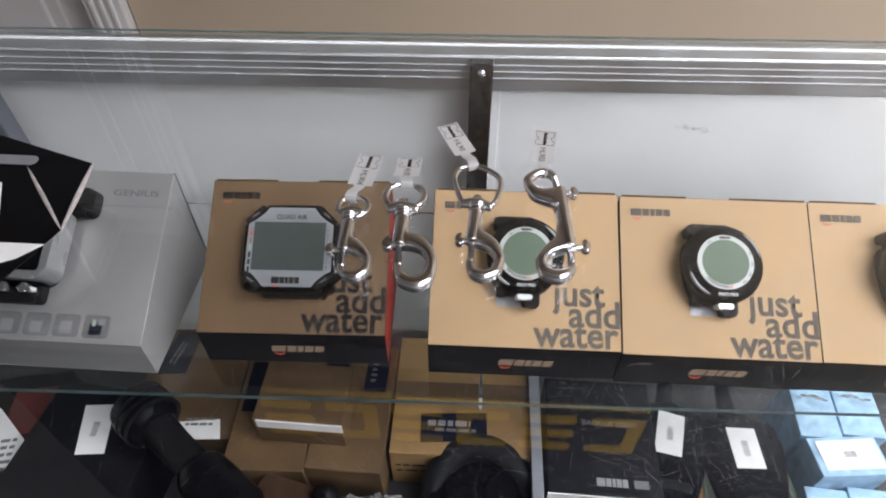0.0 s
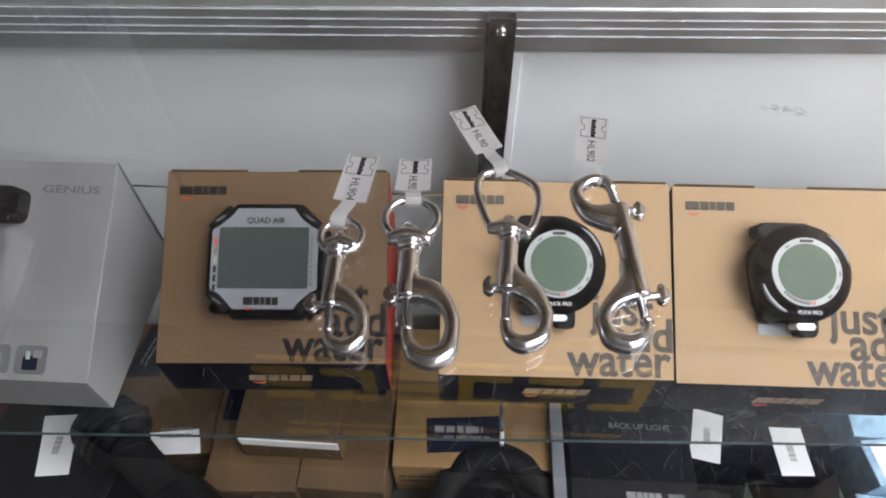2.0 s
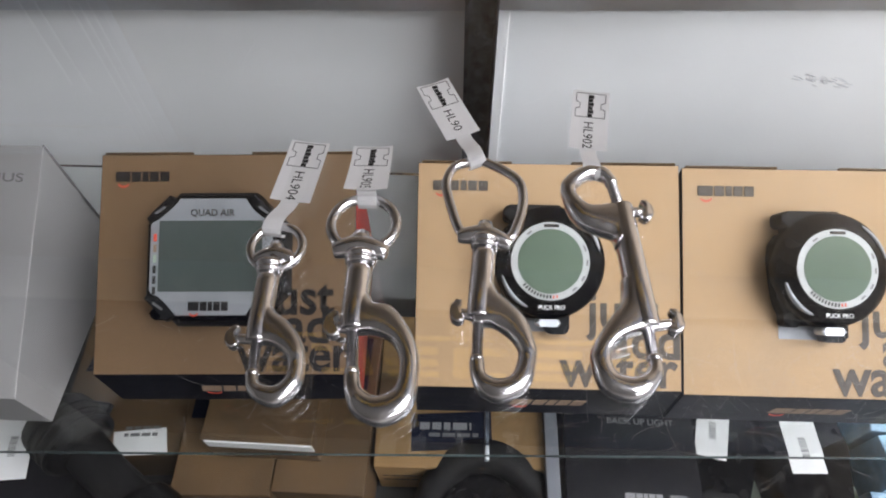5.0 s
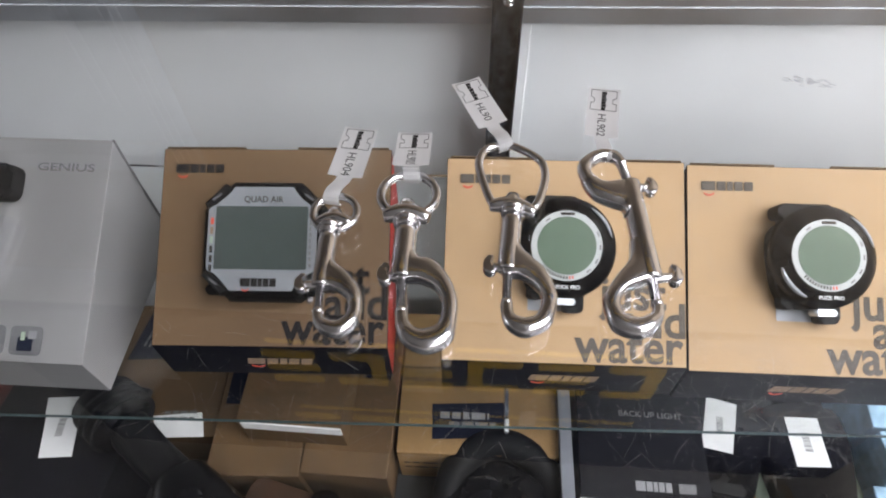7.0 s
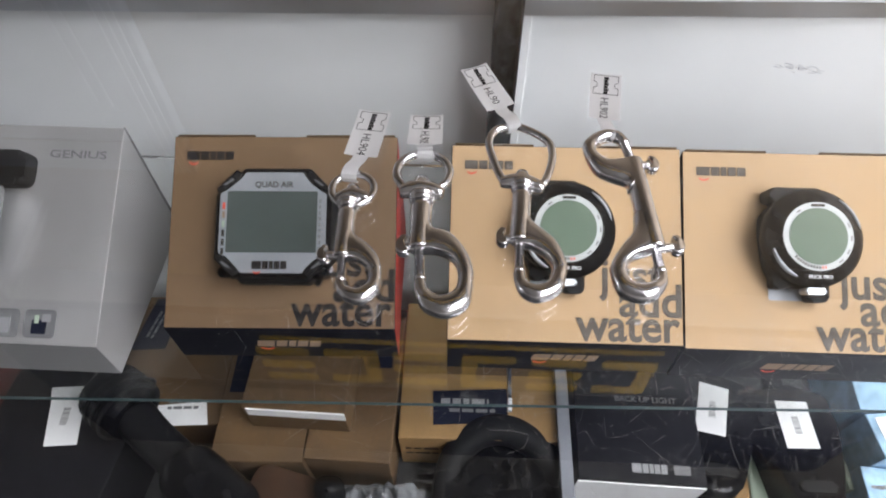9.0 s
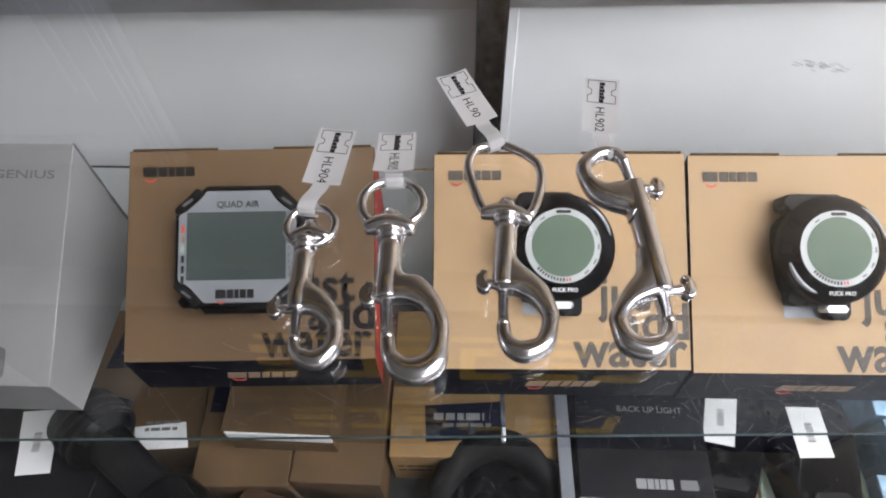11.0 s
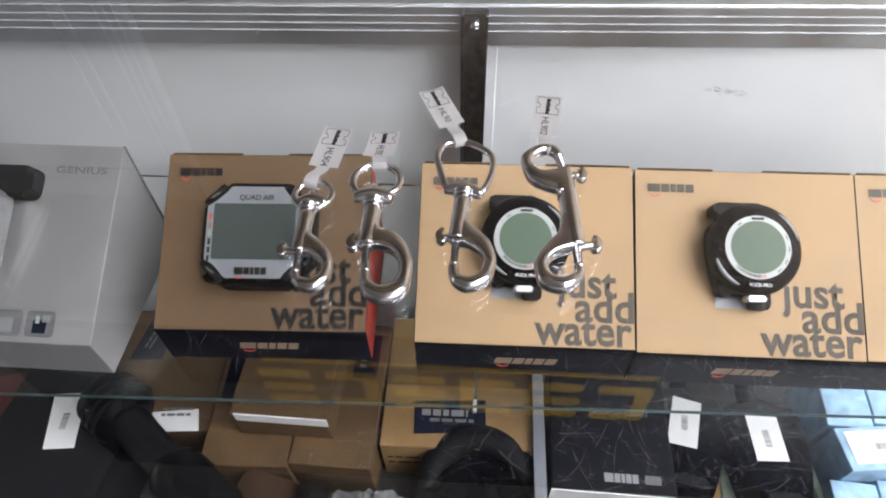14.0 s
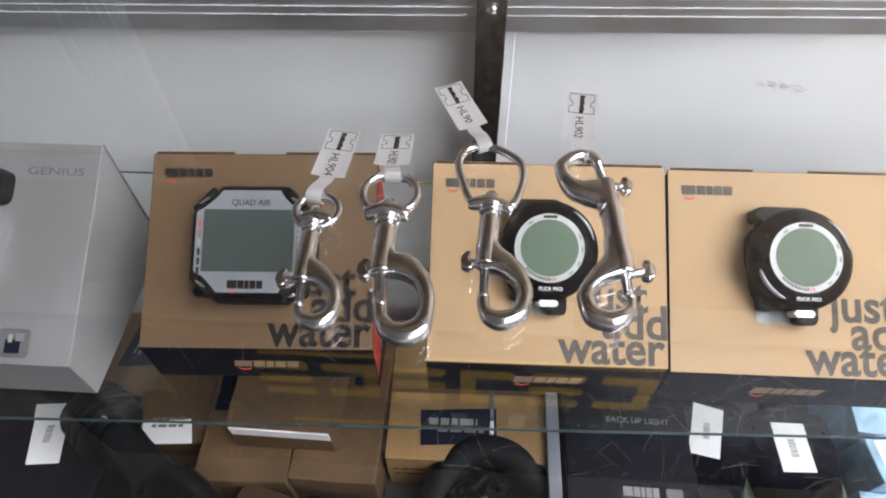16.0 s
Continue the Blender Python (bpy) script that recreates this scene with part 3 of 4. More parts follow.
part("fold", rod([(W_WIDE, W_DEEP, W_BACK, 0.0008), (W_WIDE + 0.0008, W_DEEP - 0.001, W_BACK * 0.5, 0.0008), (W_WIDE, W_DEEP, 0.004, 0.0008)], 3, 8), INK_SILVER, white, "grey fold line")
WFACE = pose(0, 0, W_FRONT, math.degrees(math.atan2(W_BACK - W_FRONT, W_DEEP)))
writing("title", "GENIUS", W_WIDE - 0.0470, 0.1195, 0.0072, WFACE, INK_SILVER, white, width=0.0375, bold=0.016)
for k in range(5):
    a = W_WIDE - 0.0470 - 0.0232 * k
    icon = patch("icon", rounded(a, a + 0.0200, 0.0040, 0.0215, 0.003), WFACE, INK_SILVER, white, label="grey rounded pictogram square")
    patch("icon_symbol", rounded(a + 0.005, a + 0.0145, 0.0065, 0.0150 + 0.001 * (k % 2), 0.001), WFACE, INK_PALE if k else INK_NAVY, icon, lift=0.0006)
    if k == 0:
        patch("icon_symbol", rect(a + 0.0115, a + 0.0168, 0.0140, 0.0188), WFACE, INK_PALE, icon, lift=0.0008)
        patch("icon_symbol", rect(a + 0.007, a + 0.0095, 0.013, 0.018), WFACE, GREEN_CARD, icon, lift=0.0010)
bpy.context.view_layer.update()
wrist = empty("wrist_computer", "grey and black wrist dive computer with rubber strap", "dive computer", white.matrix_world @ WFACE)
wx = W_WIDE - 0.0880
bm = slab(bmesh.new(), rounded(wx - 0.022, wx + 0.0345, 0.0980, 0.1205, 0.006), 0.0004, 0.0110, bevel=0.005, seg=3)
part("strap", bm, RUBBER, wrist)
bm = slab(bmesh.new(), rounded(wx - 0.030, wx + 0.0080, 0.0270, 0.0430, 0.004), 0.0004, 0.0090, bevel=0.003)
part("strap", bm, RUBBER, wrist)
part("case", slab(bmesh.new(), rounded(wx - 0.034, wx + 0.0150, 0.0400, 0.1000, 0.010), 0.0006, 0.0190, bevel=0.005, seg=3), PLASTIC_BLACK, wrist)
part("bezel", slab(bmesh.new(), rounded(wx - 0.031, wx + 0.0200, 0.0420, 0.1020, 0.009), 0.0060, 0.0270, bevel=0.003, seg=3), PLASTIC_GREY, wrist)
part("display", slab(bmesh.new(), rounded(wx - 0.026, wx + 0.0140, 0.0480, 0.0940, 0.003), 0.0265, 0.0274), PLASTIC_BLACK, wrist)
for k in (-0.020, -0.004):
    part("button", slab(bmesh.new(), rounded(wx + k, wx + k + 0.010, 0.0330, 0.0400, 0.003), 0.008, 0.0200, bevel=0.002), CHROME, wrist)

# Stand-in slab for an unidentified dark area at the back left.
side = empty("grey_slab", "plain dark blue-grey slab filling a dark area at the back of the shelf", "carton", pose(-0.460, 0.5005, SHELF_Z))
part("carton_body", box_bm(0, 0.098, 0, 0.018, 0, 0.146, bevel=0.001), mat("blue_grey_fill", (0.085, 0.095, 0.12), 0.5, vary=0.06), side)

# ---- snap hooks on the glass ----
def cast(rows, z, size, start=0.0040):
    """A cast arm through sections, each from one edge (x, y) to the other: a flat-topped shoulder that turns into a round hook."""
    rows = smooth_path(rows, 7)
    bm = bmesh.new()
    rings, seg, n = [], 24, len(rows)
    for i, (ax, ay, bx, by) in enumerate(rows):
        cx, cy, ux, uy = (ax + bx) / 2, (ay + by) / 2, (bx - ax) / 2, (by - ay) / 2
        half = math.hypot(ux, uy)
        thick = min(half * 1.08, start * 0.93 * size)
        square = max(0.0, min(1.0, half / (start * size) - 0.75))
        ring = []
        for k in range(seg):
            t = 2 * math.pi * k / seg
            u, v = math.cos(t), math.sin(t)
            u = math.copysign(abs(u) ** (0.92 - 0.22 * square), u)
            v = math.copysign(abs(v) ** (0.95 - 0.35 * square), v)
            ring.append(bm.verts.new((cx + ux * u, cy + uy * u, z + 0.0044 * size + thick * v)))
        rings.append(ring)
    for a, c in zip(rings, rings[1:]):
        for k in range(seg):
            bm.faces.new((a[k], a[(k + 1) % seg], c[(k + 1) % seg], c[k]))
    for ring, sgn in ((rings[0], 1), (rings[-1], -1)):
        bm.faces.new(ring[::sgn])
    return bm


def lathe(base, axis, z, prof, seg=24):
    """A turned piece lying on the glass: rows of distance along the axis and radius."""
    bm = bmesh.new()
    pts = [(base[0] + axis.x * d, base[1] + axis.y * d, z) for d, _ in prof]
    side = Vector((-axis.y, axis.x, 0))
    rings = [[bm.verts.new(Vector(p) + side * (q * math.cos(2 * math.pi * k / seg)) + Vector((0, 0, q * math.sin(2 * math.pi * k / seg)))) for k in range(seg)] for p, (_, q) in zip(pts, prof)]
    for a, c in zip(rings, rings[1:]):
        for k in range(seg):
            bm.faces.new((a[k], a[(k + 1) % seg], c[(k + 1) % seg], c[k]))
    bm.faces.new(rings[0])
    bm.faces.new(rings[-1][::-1])
    return bm


def thumb_knob(kx, ky, rz, size, toward):
    """A short curved finger plate on the trigger pin; toward is +1 or -1, the way to the barrel."""
    o = smooth_path([(0.0016, -0.0026), (-0.0006, -0.0046), (-0.0034, -0.0034), (-0.0044, 0.0000), (-0.0034, 0.0040), (-0.0010, 0.0058), (0.0004, 0.0050), (-0.0012, 0.0022), (-0.0012, 0.0002)], 4, closed=True)
    return slab(bmesh.new(), [(kx + toward * x * size, ky + y * size) for x, y in o], rz - 0.0019 * size, rz + 0.0023 * size, bevel=0.0008 * size, seg=3)


def swivel_snap(ring, collar, stem, gate, knob, label, d_ring=None, size=1.0):
    """A bolt snap lying on the glass. ring: centre and radius; stem: edge-to-edge sections from the collar round to the hook's tip."""
    z = 1.0
    top = Vector(((stem[0][0] + stem[0][2]) / 2, (stem[0][1] + stem[0][3]) / 2))
    ob = empty("bolt_snap", label, "snap hook", pose(stem[-4][0], stem[-4][1], z), "snap hooks on the glass")
    ob_inv = Matrix.Translation((-stem[-4][0], -stem[-4][1], -z))

    def put(name, bm, label="", smooth=True):
        bm.transform(ob_inv)
        return part(name, bm, CHROME, ob, label, smooth)

    rz = z + 0.0045 * size
    (gx, gy), (hx2, hy2) = gate
    axis = (Vector((hx2, hy2)) - top)
    long = axis.length
    axis.normalize()
    rb = 0.0043 * size
    if d_ring:
        put("d_ring", rod([(x, y, rz, 0.0019 * size) for x, y in d_ring], 8, 12, closed=True))
    else:
        cx, cy, r = ring
        put("swivel_ring", rod([(cx + r * math.cos(a), cy + r * math.sin(a) * 0.98, rz, 0.00185 * size) for a in np.linspace(0, 2 * math.pi, 16, endpoint=False)], 4, 12, closed=True))
    (ax, ay), (bx, by), r = collar
    mx, my = (ax + bx) / 2, (ay + by) / 2
    px, py = (bx - ax) / 2, (by - ay) / 2
    k = r * 0.64
    bm = rod([(mx + px * s - axis.x * e, my + py * s - axis.y * e, rz, k * q) for s, e, q in ((-1.06, -0.0012, 0.62), (-0.9, -0.0008, 0.80), (-0.55, 0.0002, 0.98), (0.0, 0.0012, 1.06), (0.55, 0.0002, 0.98), (0.9, -0.0008, 0.80), (1.06, -0.0012, 0.62))], 5, 16)
    put("swivel_collar", bm)
    put("rivet_head", lathe((mx, my), -axis, rz, [(0.0, rb * 0.80), (0.0044 * size, rb * 0.82), (0.0050 * size, rb * 0.70), (0.0064 * size, rb * 0.66), (0.0072 * size, rb * 0.42), (0.0075 * size, rb * 0.08)]))
    put("neck", lathe((mx, my), axis, rz, [(0.0, rb * 0.75), ((top - Vector((mx, my))).length + 0.001, rb * 0.75)]))
    put("stem_shoulder", lathe(top - axis * 0.0020, axis, rz, [(0.0, rb * 0.9), (0.0003, rb * 1.26), (0.0014, rb * 1.32), (0.0021, rb * 1.26), (0.0023, rb * 1.08), (0.0027, rb * 1.08), (0.0029, rb * 1.2), (0.0036, rb * 1.18), (0.0046, rb * 1.0)]))
    put("barrel", lathe(top + axis * 0.0020, axis, rz, [(0.0, rb), (0.004, rb), (long * 0.5, rb * 0.99), (long - 0.0026, rb), (long - 0.0021, rb * 0.97), (long - 0.0019, rb * 0.85)]))
    arm = list(stem[2:])
    put("hook_body", cast(arm, z, size))
    put("gate", lathe((hx2, hy2), Vector((gx - hx2, gy - hy2)).normalized(), rz, [(-0.002, 0.0019 * size), (math.hypot(gx - hx2, gy - hy2) - 0.0008, 0.0019 * size), (math.hypot(gx - hx2, gy - hy2) - 0.0006, 0.0023 * size), (math.hypot(gx - hx2, gy - hy2) + 0.0010, 0.0023 * size)], 16))
    kx, ky = knob
    put("trigger_pin", rod([(hx2, hy2 + 0.001, rz, 0.0019 * size), (kx, ky, rz, 0.0019 * size)], 4, 12))
    put("thumb_knob", thumb_knob(kx, ky, rz, size * 0.86, 1 if hx2 > kx else -1), smooth=False)
    return ob


swivel_snap((-0.0146, 0.3330, 0.0088), ((-0.0207, 0.3285), (-0.0080, 0.3292), 0.0046),
            [(-0.0201, 0.3247, -0.0104, 0.3247), (-0.0191, 0.3165, -0.0105, 0.3171), (-0.0176, 0.3082, -0.0109, 0.3098), (-0.0165, 0.3008, -0.0093, 0.3077), (-0.0144, 0.2975, -0.0048, 0.3044), (-0.0091, 0.2971, -0.0001, 0.2987), (-0.0035, 0.2928, 0.0020, 0.2926), (-0.0029, 0.2869, 0.0020, 0.2838), (-0.0057, 0.2840, -0.0033, 0.2779), (-0.0090, 0.2844, -0.0096, 0.2786), (-0.0108, 0.2856, -0.0136, 0.2824), (-0.0115, 0.2882, -0.0152, 0.2877)],
            ((-0.0130, 0.2878), (-0.0140, 0.2978)), (-0.0204, 0.2986), "small polished steel swivel bolt snap lying on the glass", size=0.85)
swivel_snap((0.0141, 0.3432, 0.0113), ((0.0055, 0.3328), (0.0226, 0.3327), 0.0058),
            [(0.0095, 0.3282, 0.0199, 0.3289), (0.0104, 0.3210, 0.0191, 0.3216), (0.0114, 0.3125, 0.0193, 0.3149), (0.0120, 0.3061, 0.0214, 0.3120), (0.0138, 0.3016, 0.0267, 0.3108), (0.0210, 0.3018, 0.0324, 0.3043), (0.0274, 0.2990, 0.0358, 0.2967), (0.0306, 0.2925, 0.0367, 0.2894), (0.0297, 0.2845, 0.0352, 0.2782), (0.0248, 0.2817, 0.0274, 0.2729), (0.0216, 0.2829, 0.0190, 0.2754), (0.0198, 0.2851, 0.0155, 0.2818), (0.0190, 0.2884, 0.0144, 0.2879)],
            ((0.0167, 0.2891), (0.0153, 0.3024)), (0.0101, 0.3035), "large polished steel swivel bolt snap lying on the glass", size=1.0)
swivel_snap(None, ((0.0473, 0.3403), (0.0644, 0.3377), 0.0050),
            [(0.0512, 0.3366, 0.0608, 0.3366), (0.0513, 0.3281, 0.0595, 0.3286), (0.0514, 0.3186, 0.0589, 0.3202), (0.0513, 0.3111, 0.0606, 0.3170), (0.0526, 0.3061, 0.0643, 0.3133), (0.0580, 0.3057, 0.0687, 0.3082), (0.0632, 0.3023, 0.0714, 0.3005), (0.0661, 0.2971, 0.0717, 0.2951), (0.0641, 0.2901, 0.0689, 0.2857), (0.0606, 0.2884, 0.0607, 0.2812), (0.0577, 0.2889, 0.0548, 0.2833), (0.0564, 0.2905, 0.0522, 0.2878), (0.0561, 0.2939, 0.0514, 0.2933)],
            ((0.0538, 0.2946), (0.0541, 0.3081)), (0.0485, 0.3096), "polished steel bolt snap with wide trigger eye on the glass", size=0.92,
            d_ring=[(0.0483, 0.3404), (0.0438, 0.3530), (0.0420, 0.3628), (0.0446, 0.3704), (0.0502, 0.3730), (0.0570, 0.3729), (0.0673, 0.3657), (0.0696, 0.3572), (0.0679, 0.3470), (0.0639, 0.3386), (0.0559, 0.3388)])


def double_snap():
    z, rz = 1.0, 1.0044
    ob = empty("double_ended_snap", "polished steel double-ended bolt snap lying on the glass", "snap hook", pose(0.098, 0.286, z), "snap hooks on the glass")
    inv = Matrix.Translation((-0.098, -0.286, -z))

    def put(name, bm):
        bm.transform(inv)
        return part(name, bm, CHROME, ob, smooth=True)

    body = [(0.1003, 0.3630, 0.1038, 0.3651), (0.0977, 0.3659, 0.0999, 0.3709), (0.0938, 0.3658, 0.0915, 0.3713), (0.0891, 0.3615, 0.0835, 0.3636), (0.0891, 0.3573, 0.0838, 0.3541), (0.0928, 0.3534, 0.0877, 0.3456), (0.0985, 0.3538, 0.0937, 0.3420), (0.1051, 0.3551, 0.0991, 0.3396), (0.1076, 0.3469, 0.0996, 0.3359), (0.1084, 0.3365, 0.1001, 0.3326), (0.1090, 0.3249, 0.1000, 0.3233), (0.1093, 0.3158, 0.0987, 0.3148), (0.1086, 0.3074, 0.0938, 0.3079), (0.0988, 0.3026, 0.0887, 0.2999), (0.0942, 0.2971, 0.0876, 0.2949), (0.0947, 0.2919, 0.0901, 0.2856), (0.0986, 0.2902, 0.0977, 0.2824), (0.1020, 0.2911, 0.1033, 0.2842), (0.1043, 0.2933, 0.1080, 0.2899), (0.1047, 0.2960, 0.1088, 0.2954)]
    put("hook_body", cast(body[:9], z, 1.0))
    put("hook_body", cast(body[10:], z, 1.0))
    upper, lower, rb = Vector((0.1034, 0.3535)), Vector((0.1060, 0.3062)), 0.0043
    axis = (lower - upper).normalized()
    long = (lower - upper).length
    put("barrel", lathe(upper, axis, rz, [(0.0, rb * 0.85), (0.0003, rb * 0.97), (0.0010, rb), (long - 0.0010, rb), (long - 0.0003, rb * 0.97), (long, rb * 0.85)]))
    for (ax, ay), (bx, by), (kx, ky) in (((0.1014, 0.3644), (0.1034, 0.3521), (0.1107, 0.3512)), ((0.1066, 0.2966), (0.1062, 0.3069), (0.1137, 0.3082))):
        far = math.hypot(ax - bx, ay - by)
        put("gate", lathe((bx, by), Vector((ax - bx, ay - by)).normalized(), rz, [(-0.002, 0.0019), (far - 0.0008, 0.0019), (far - 0.0006, 0.0023), (far + 0.0010, 0.0023)], 16))
        put("trigger_pin", rod([(bx, by, rz, 0.0018), (kx, ky, rz, 0.0018)], 4, 12))
        put("thumb_knob", thumb_knob(kx, ky, rz, 0.82, -1))
    return ob


double_snap()


def price_tag(base, tip, wide, neck_to, code, curl, label, rise=0.0):
    """A dumbbell paper tag: a printed label from base to tip and a neck looped on the ring at neck_to."""
    b, t, nk = Vector((*base, 0)), Vector((*tip, 0)), Vector((*neck_to, 0))
    d = (t - b)
    long = d.length
    turn = math.degrees(math.atan2(d.y, d.x)) - 90
    ob = empty("price_tag", label, "price tag", pose(b.x, b.y, 1.0, 0, 0, turn), "price tags")
    inv = pose(b.x, b.y, 1.0, 0, 0, turn).inverted()

    def lift(v):
        return 0.0012 + curl * max(0.0, v / long) ** 2 + rise * max(0.0, min(1.0, 1 - v / long)) ** 1.3

    bm = bmesh.new()
    n = 12
    rows = []
    for i in range(n + 1):
        v = long * i / n
        rows.append([bm.verts.new((u * wide, v, lift(v) + 0.0006 * (abs(u) * 2) ** 2)) for u in (-0.5, -0.25, 0, 0.25, 0.5)])
    for a, c in zip(rows, rows[1:]):
        for k in range(4):
            bm.faces.new((a[k], a[k + 1], c[k + 1], c[k]))
    bmesh.ops.solidify(bm, geom=bm.faces[:], thickness=0.00018)
    part("label", bm, PAPER, ob)
    e = inv @ Vector((nk.x, nk.y, 1.0))
    bm = bmesh.new()
    rows = []
    for i in range(9):
        s = i / 8
        x, y = e.x * s, 0.001 * (1 - s) + e.y * s
        zz = 0.0012 + rise * (1 - s) + 0.0062 * math.sin(math.pi * 0.5 * s) ** 2
        rows.append([bm.verts.new((x + u * wide * 0.44, y, zz)) for u in (-0.5, 0, 0.5)])
    x, y = e.x, e.y
    for k in range(1, 6):
        a = math.pi * k / 5
        rows.append([bm.verts.new((x + u * wide * 0.44, y - 0.0026 * math.sin(a), 0.0046 + 0.0030 * math.cos(a))) for u in (-0.5, 0, 0.5)])
    for a, c in zip(rows, rows[1:]):
        for k in range(2):
            bm.faces.new((a[k], a[k + 1], c[k + 1], c[k]))
    bmesh.ops.solidify(bm, geom=bm.faces[:], thickness=0.00015)
    part("neck", bm, PAPER, ob)

    def bent(me_ob):
        for v in me_ob.data.vertices:
            v.co.z += lift(v.co.y) + 0.0006 * (abs(v.co.x / wide) * 2) ** 2 + 0.0001
        return me_ob

    # code, reading down the tag
    bent(writing("stock_code", code, -wide * 0.14, long * 0.50, wide * 0.36, NONE, INK_DARK, ob, width=long * 0.46 * len(code) / 5, turn=-90, lift=0.0))
    # maker's mark: outlined plate with notched sides and a dark slanting bar
    w, y0, y1 = wide * 0.40, long * 0.56, long * 0.96
    bm = bmesh.new()
    ym = (y0 + y1) / 2
    h = y1 - y0
    o = [(-w, y0), (w, y0), (w, y0 + h * 0.34), (w * 0.72, y0 + h * 0.40), (w * 0.72, y1 - h * 0.40), (w, y1 - h * 0.34), (w, y1), (-w, y1), (-w, y1 - h * 0.34), (-w * 0.72, y1 - h * 0.40), (-w * 0.72, y0 + h * 0.40), (-w, y0 + h * 0.34)]
    for (ax, ay), (bx, by) in zip(o, o[1:] + o[:1]):
        q = Vector((bx - ax, by - ay))
        nn = Vector((-q.y, q.x)).normalized() * 0.00012
        slab(bm, [(ax - nn.x, ay - nn.y), (bx - nn.x, by - nn.y), (bx + nn.x, by + nn.y), (ax + nn.x, ay + nn.y)], 0.0, 0.00006)
    bent(part("maker_outline", bm, INK_DARK, ob))
    for k in range(6):
        a = ym + (y1 - y0) * (0.46 - k * 0.155)
        bent(part("maker_mark", slab(bmesh.new(), rect(-wide * 0.065, wide * (0.065 if k % 2 else 0.09), a - (y1 - y0) * 0.135, a), 0.0, 0.00008), INK_DARK, ob))
    return ob


price_tag((-0.0145, 0.3548), (-0.0112, 0.3838), 0.0152, (-0.0165, 0.3400), "HL904", 0.0005, "white paper tag printed HL904 on the small snap")
price_tag((0.0142, 0.3535), (0.0132, 0.3822), 0.0152, (0.0145, 0.3532), "HL905", 0.0004, "white paper tag printed HL905, propped up by its ring", rise=0.0095)
price_tag((0.0477, 0.3893), (0.0340, 0.4180), 0.0143, (0.0525, 0.3735), "HL90", 0.0012, "white paper tag turned aside on the wide-eyed snap")
price_tag((0.0953, 0.3835), (0.0990, 0.4125), 0.0145, (0.0945, 0.3690), "HL902", 0.0030, "white paper tag printed HL902 on the double-ended snap")

# ---- black carton with a hanging flap, on the glass ----
pk = empty("black_carton", "black glossy hang carton with white print, lying on the glass", "carton", pose(-0.235, 0.315, 1.0))
P = {"a": (-0.080, 0.078, 0.0205), "b": (0.070, 0.027, 0.0205), "c": (0.078, -0.026, 0.0200), "d": (0.033, 0.023, 0.0200), "e": (-0.080, 0.021, 0.0200), "k": (0.066, -0.062, 0.0195), "l": (-0.080, -0.062, 0.0195)}


def sheet(names, thick=0.0006):
    bm = bmesh.new()
    bm.faces.new([bm.verts.new(P[k]) for k in names])
    bmesh.ops.triangulate(bm, faces=bm.faces[:])
    bmesh.ops.solidify(bm, geom=bm.faces[:], thickness=thick)
    return bm


part("flap", sheet("abcde"), PLASTIC_BLACK, pk, "black hanging flap")
part("front_panel", sheet("dckle"), PLASTIC_BLACK, pk)
part("carton_body", box_bm(-0.08, 0.025, -0.050, 0.015, 0.0, 0.0188, bevel=0.0006), PLASTIC_BLACK, pk)
for q, r in (("b", "c"), ("c", "d")):
    bm = rod([(*P[q], 0.0007), (*[(u + v) / 2 for u, v in zip(P[q], P[r])], 0.0014), (*P[r], 0.0006)], 5, 8)
    part("raw_edge", bm, CARD_EDGE, pk, "pale raw card edge")
for o in ([(0.020, -0.037), (0.075, -0.037), (0.066, -0.047), (0.052, -0.0545), (0.020, -0.0545)], [(-0.03, 0.008), (0.027, 0.008), (0.044, -0.025), (-0.03, -0.025)]):
    part("white_print", slab(bmesh.new(), o, 0.0204, 0.0208), PAPER, pk, "white printed band")
o = rounded(-0.020, 0.037, 0.0235, 0.0315, 0.0038)
part("hang_slot", slab(bmesh.new(), o, 0.0208, 0.0214, bevel=0.0002), PLASTIC_SILVER, pk, "silver hang slot")

# ---- scratches and smears on the glass top ----
rnd = random.Random(11)
bm = bmesh.new()
for i in range(9000):
    far = rnd.random() < 0.72
    x, y = (rnd.gauss(0.19, 0.11), rnd.uniform(0.18, 0.37)) if far else (rnd.uniform(-0.25, 0.36), rnd.uniform(0.16, 0.48))
    a, ln, bend = rnd.uniform(0, math.pi), min(0.022, rnd.expovariate(1 / 0.0055)) + 0.0006, rnd.gauss(0, 0.45)
    if rnd.random() < 0.35:
        ln = rnd.uniform(0.0004, 0.0015)
    w = rnd.choice((0.000006, 0.000008, 0.000011, 0.000015, 0.000021))
    pts = []
    for k in range(6):
        pts.append((x, y))
        x, y, a = x + math.cos(a) * ln / 5, y + math.sin(a) * ln / 5, a + bend / 5
    prev = None
    for (px, py) in pts:
        nx, ny = -math.sin(a) * w, math.cos(a) * w
        cur = (bm.verts.new((px - nx, py - ny, 1.0002)), bm.verts.new((px + nx, py + ny, 1.0002)))
        if prev:
            bm.faces.new((prev[0], cur[0], cur[1], prev[1]))
        prev = cur
tagged(part("glass_scratches", bm, SCRATCH), "fine pale scratches in the worn glass top", "scratches", kind="stuff")
bm = bmesh.new()
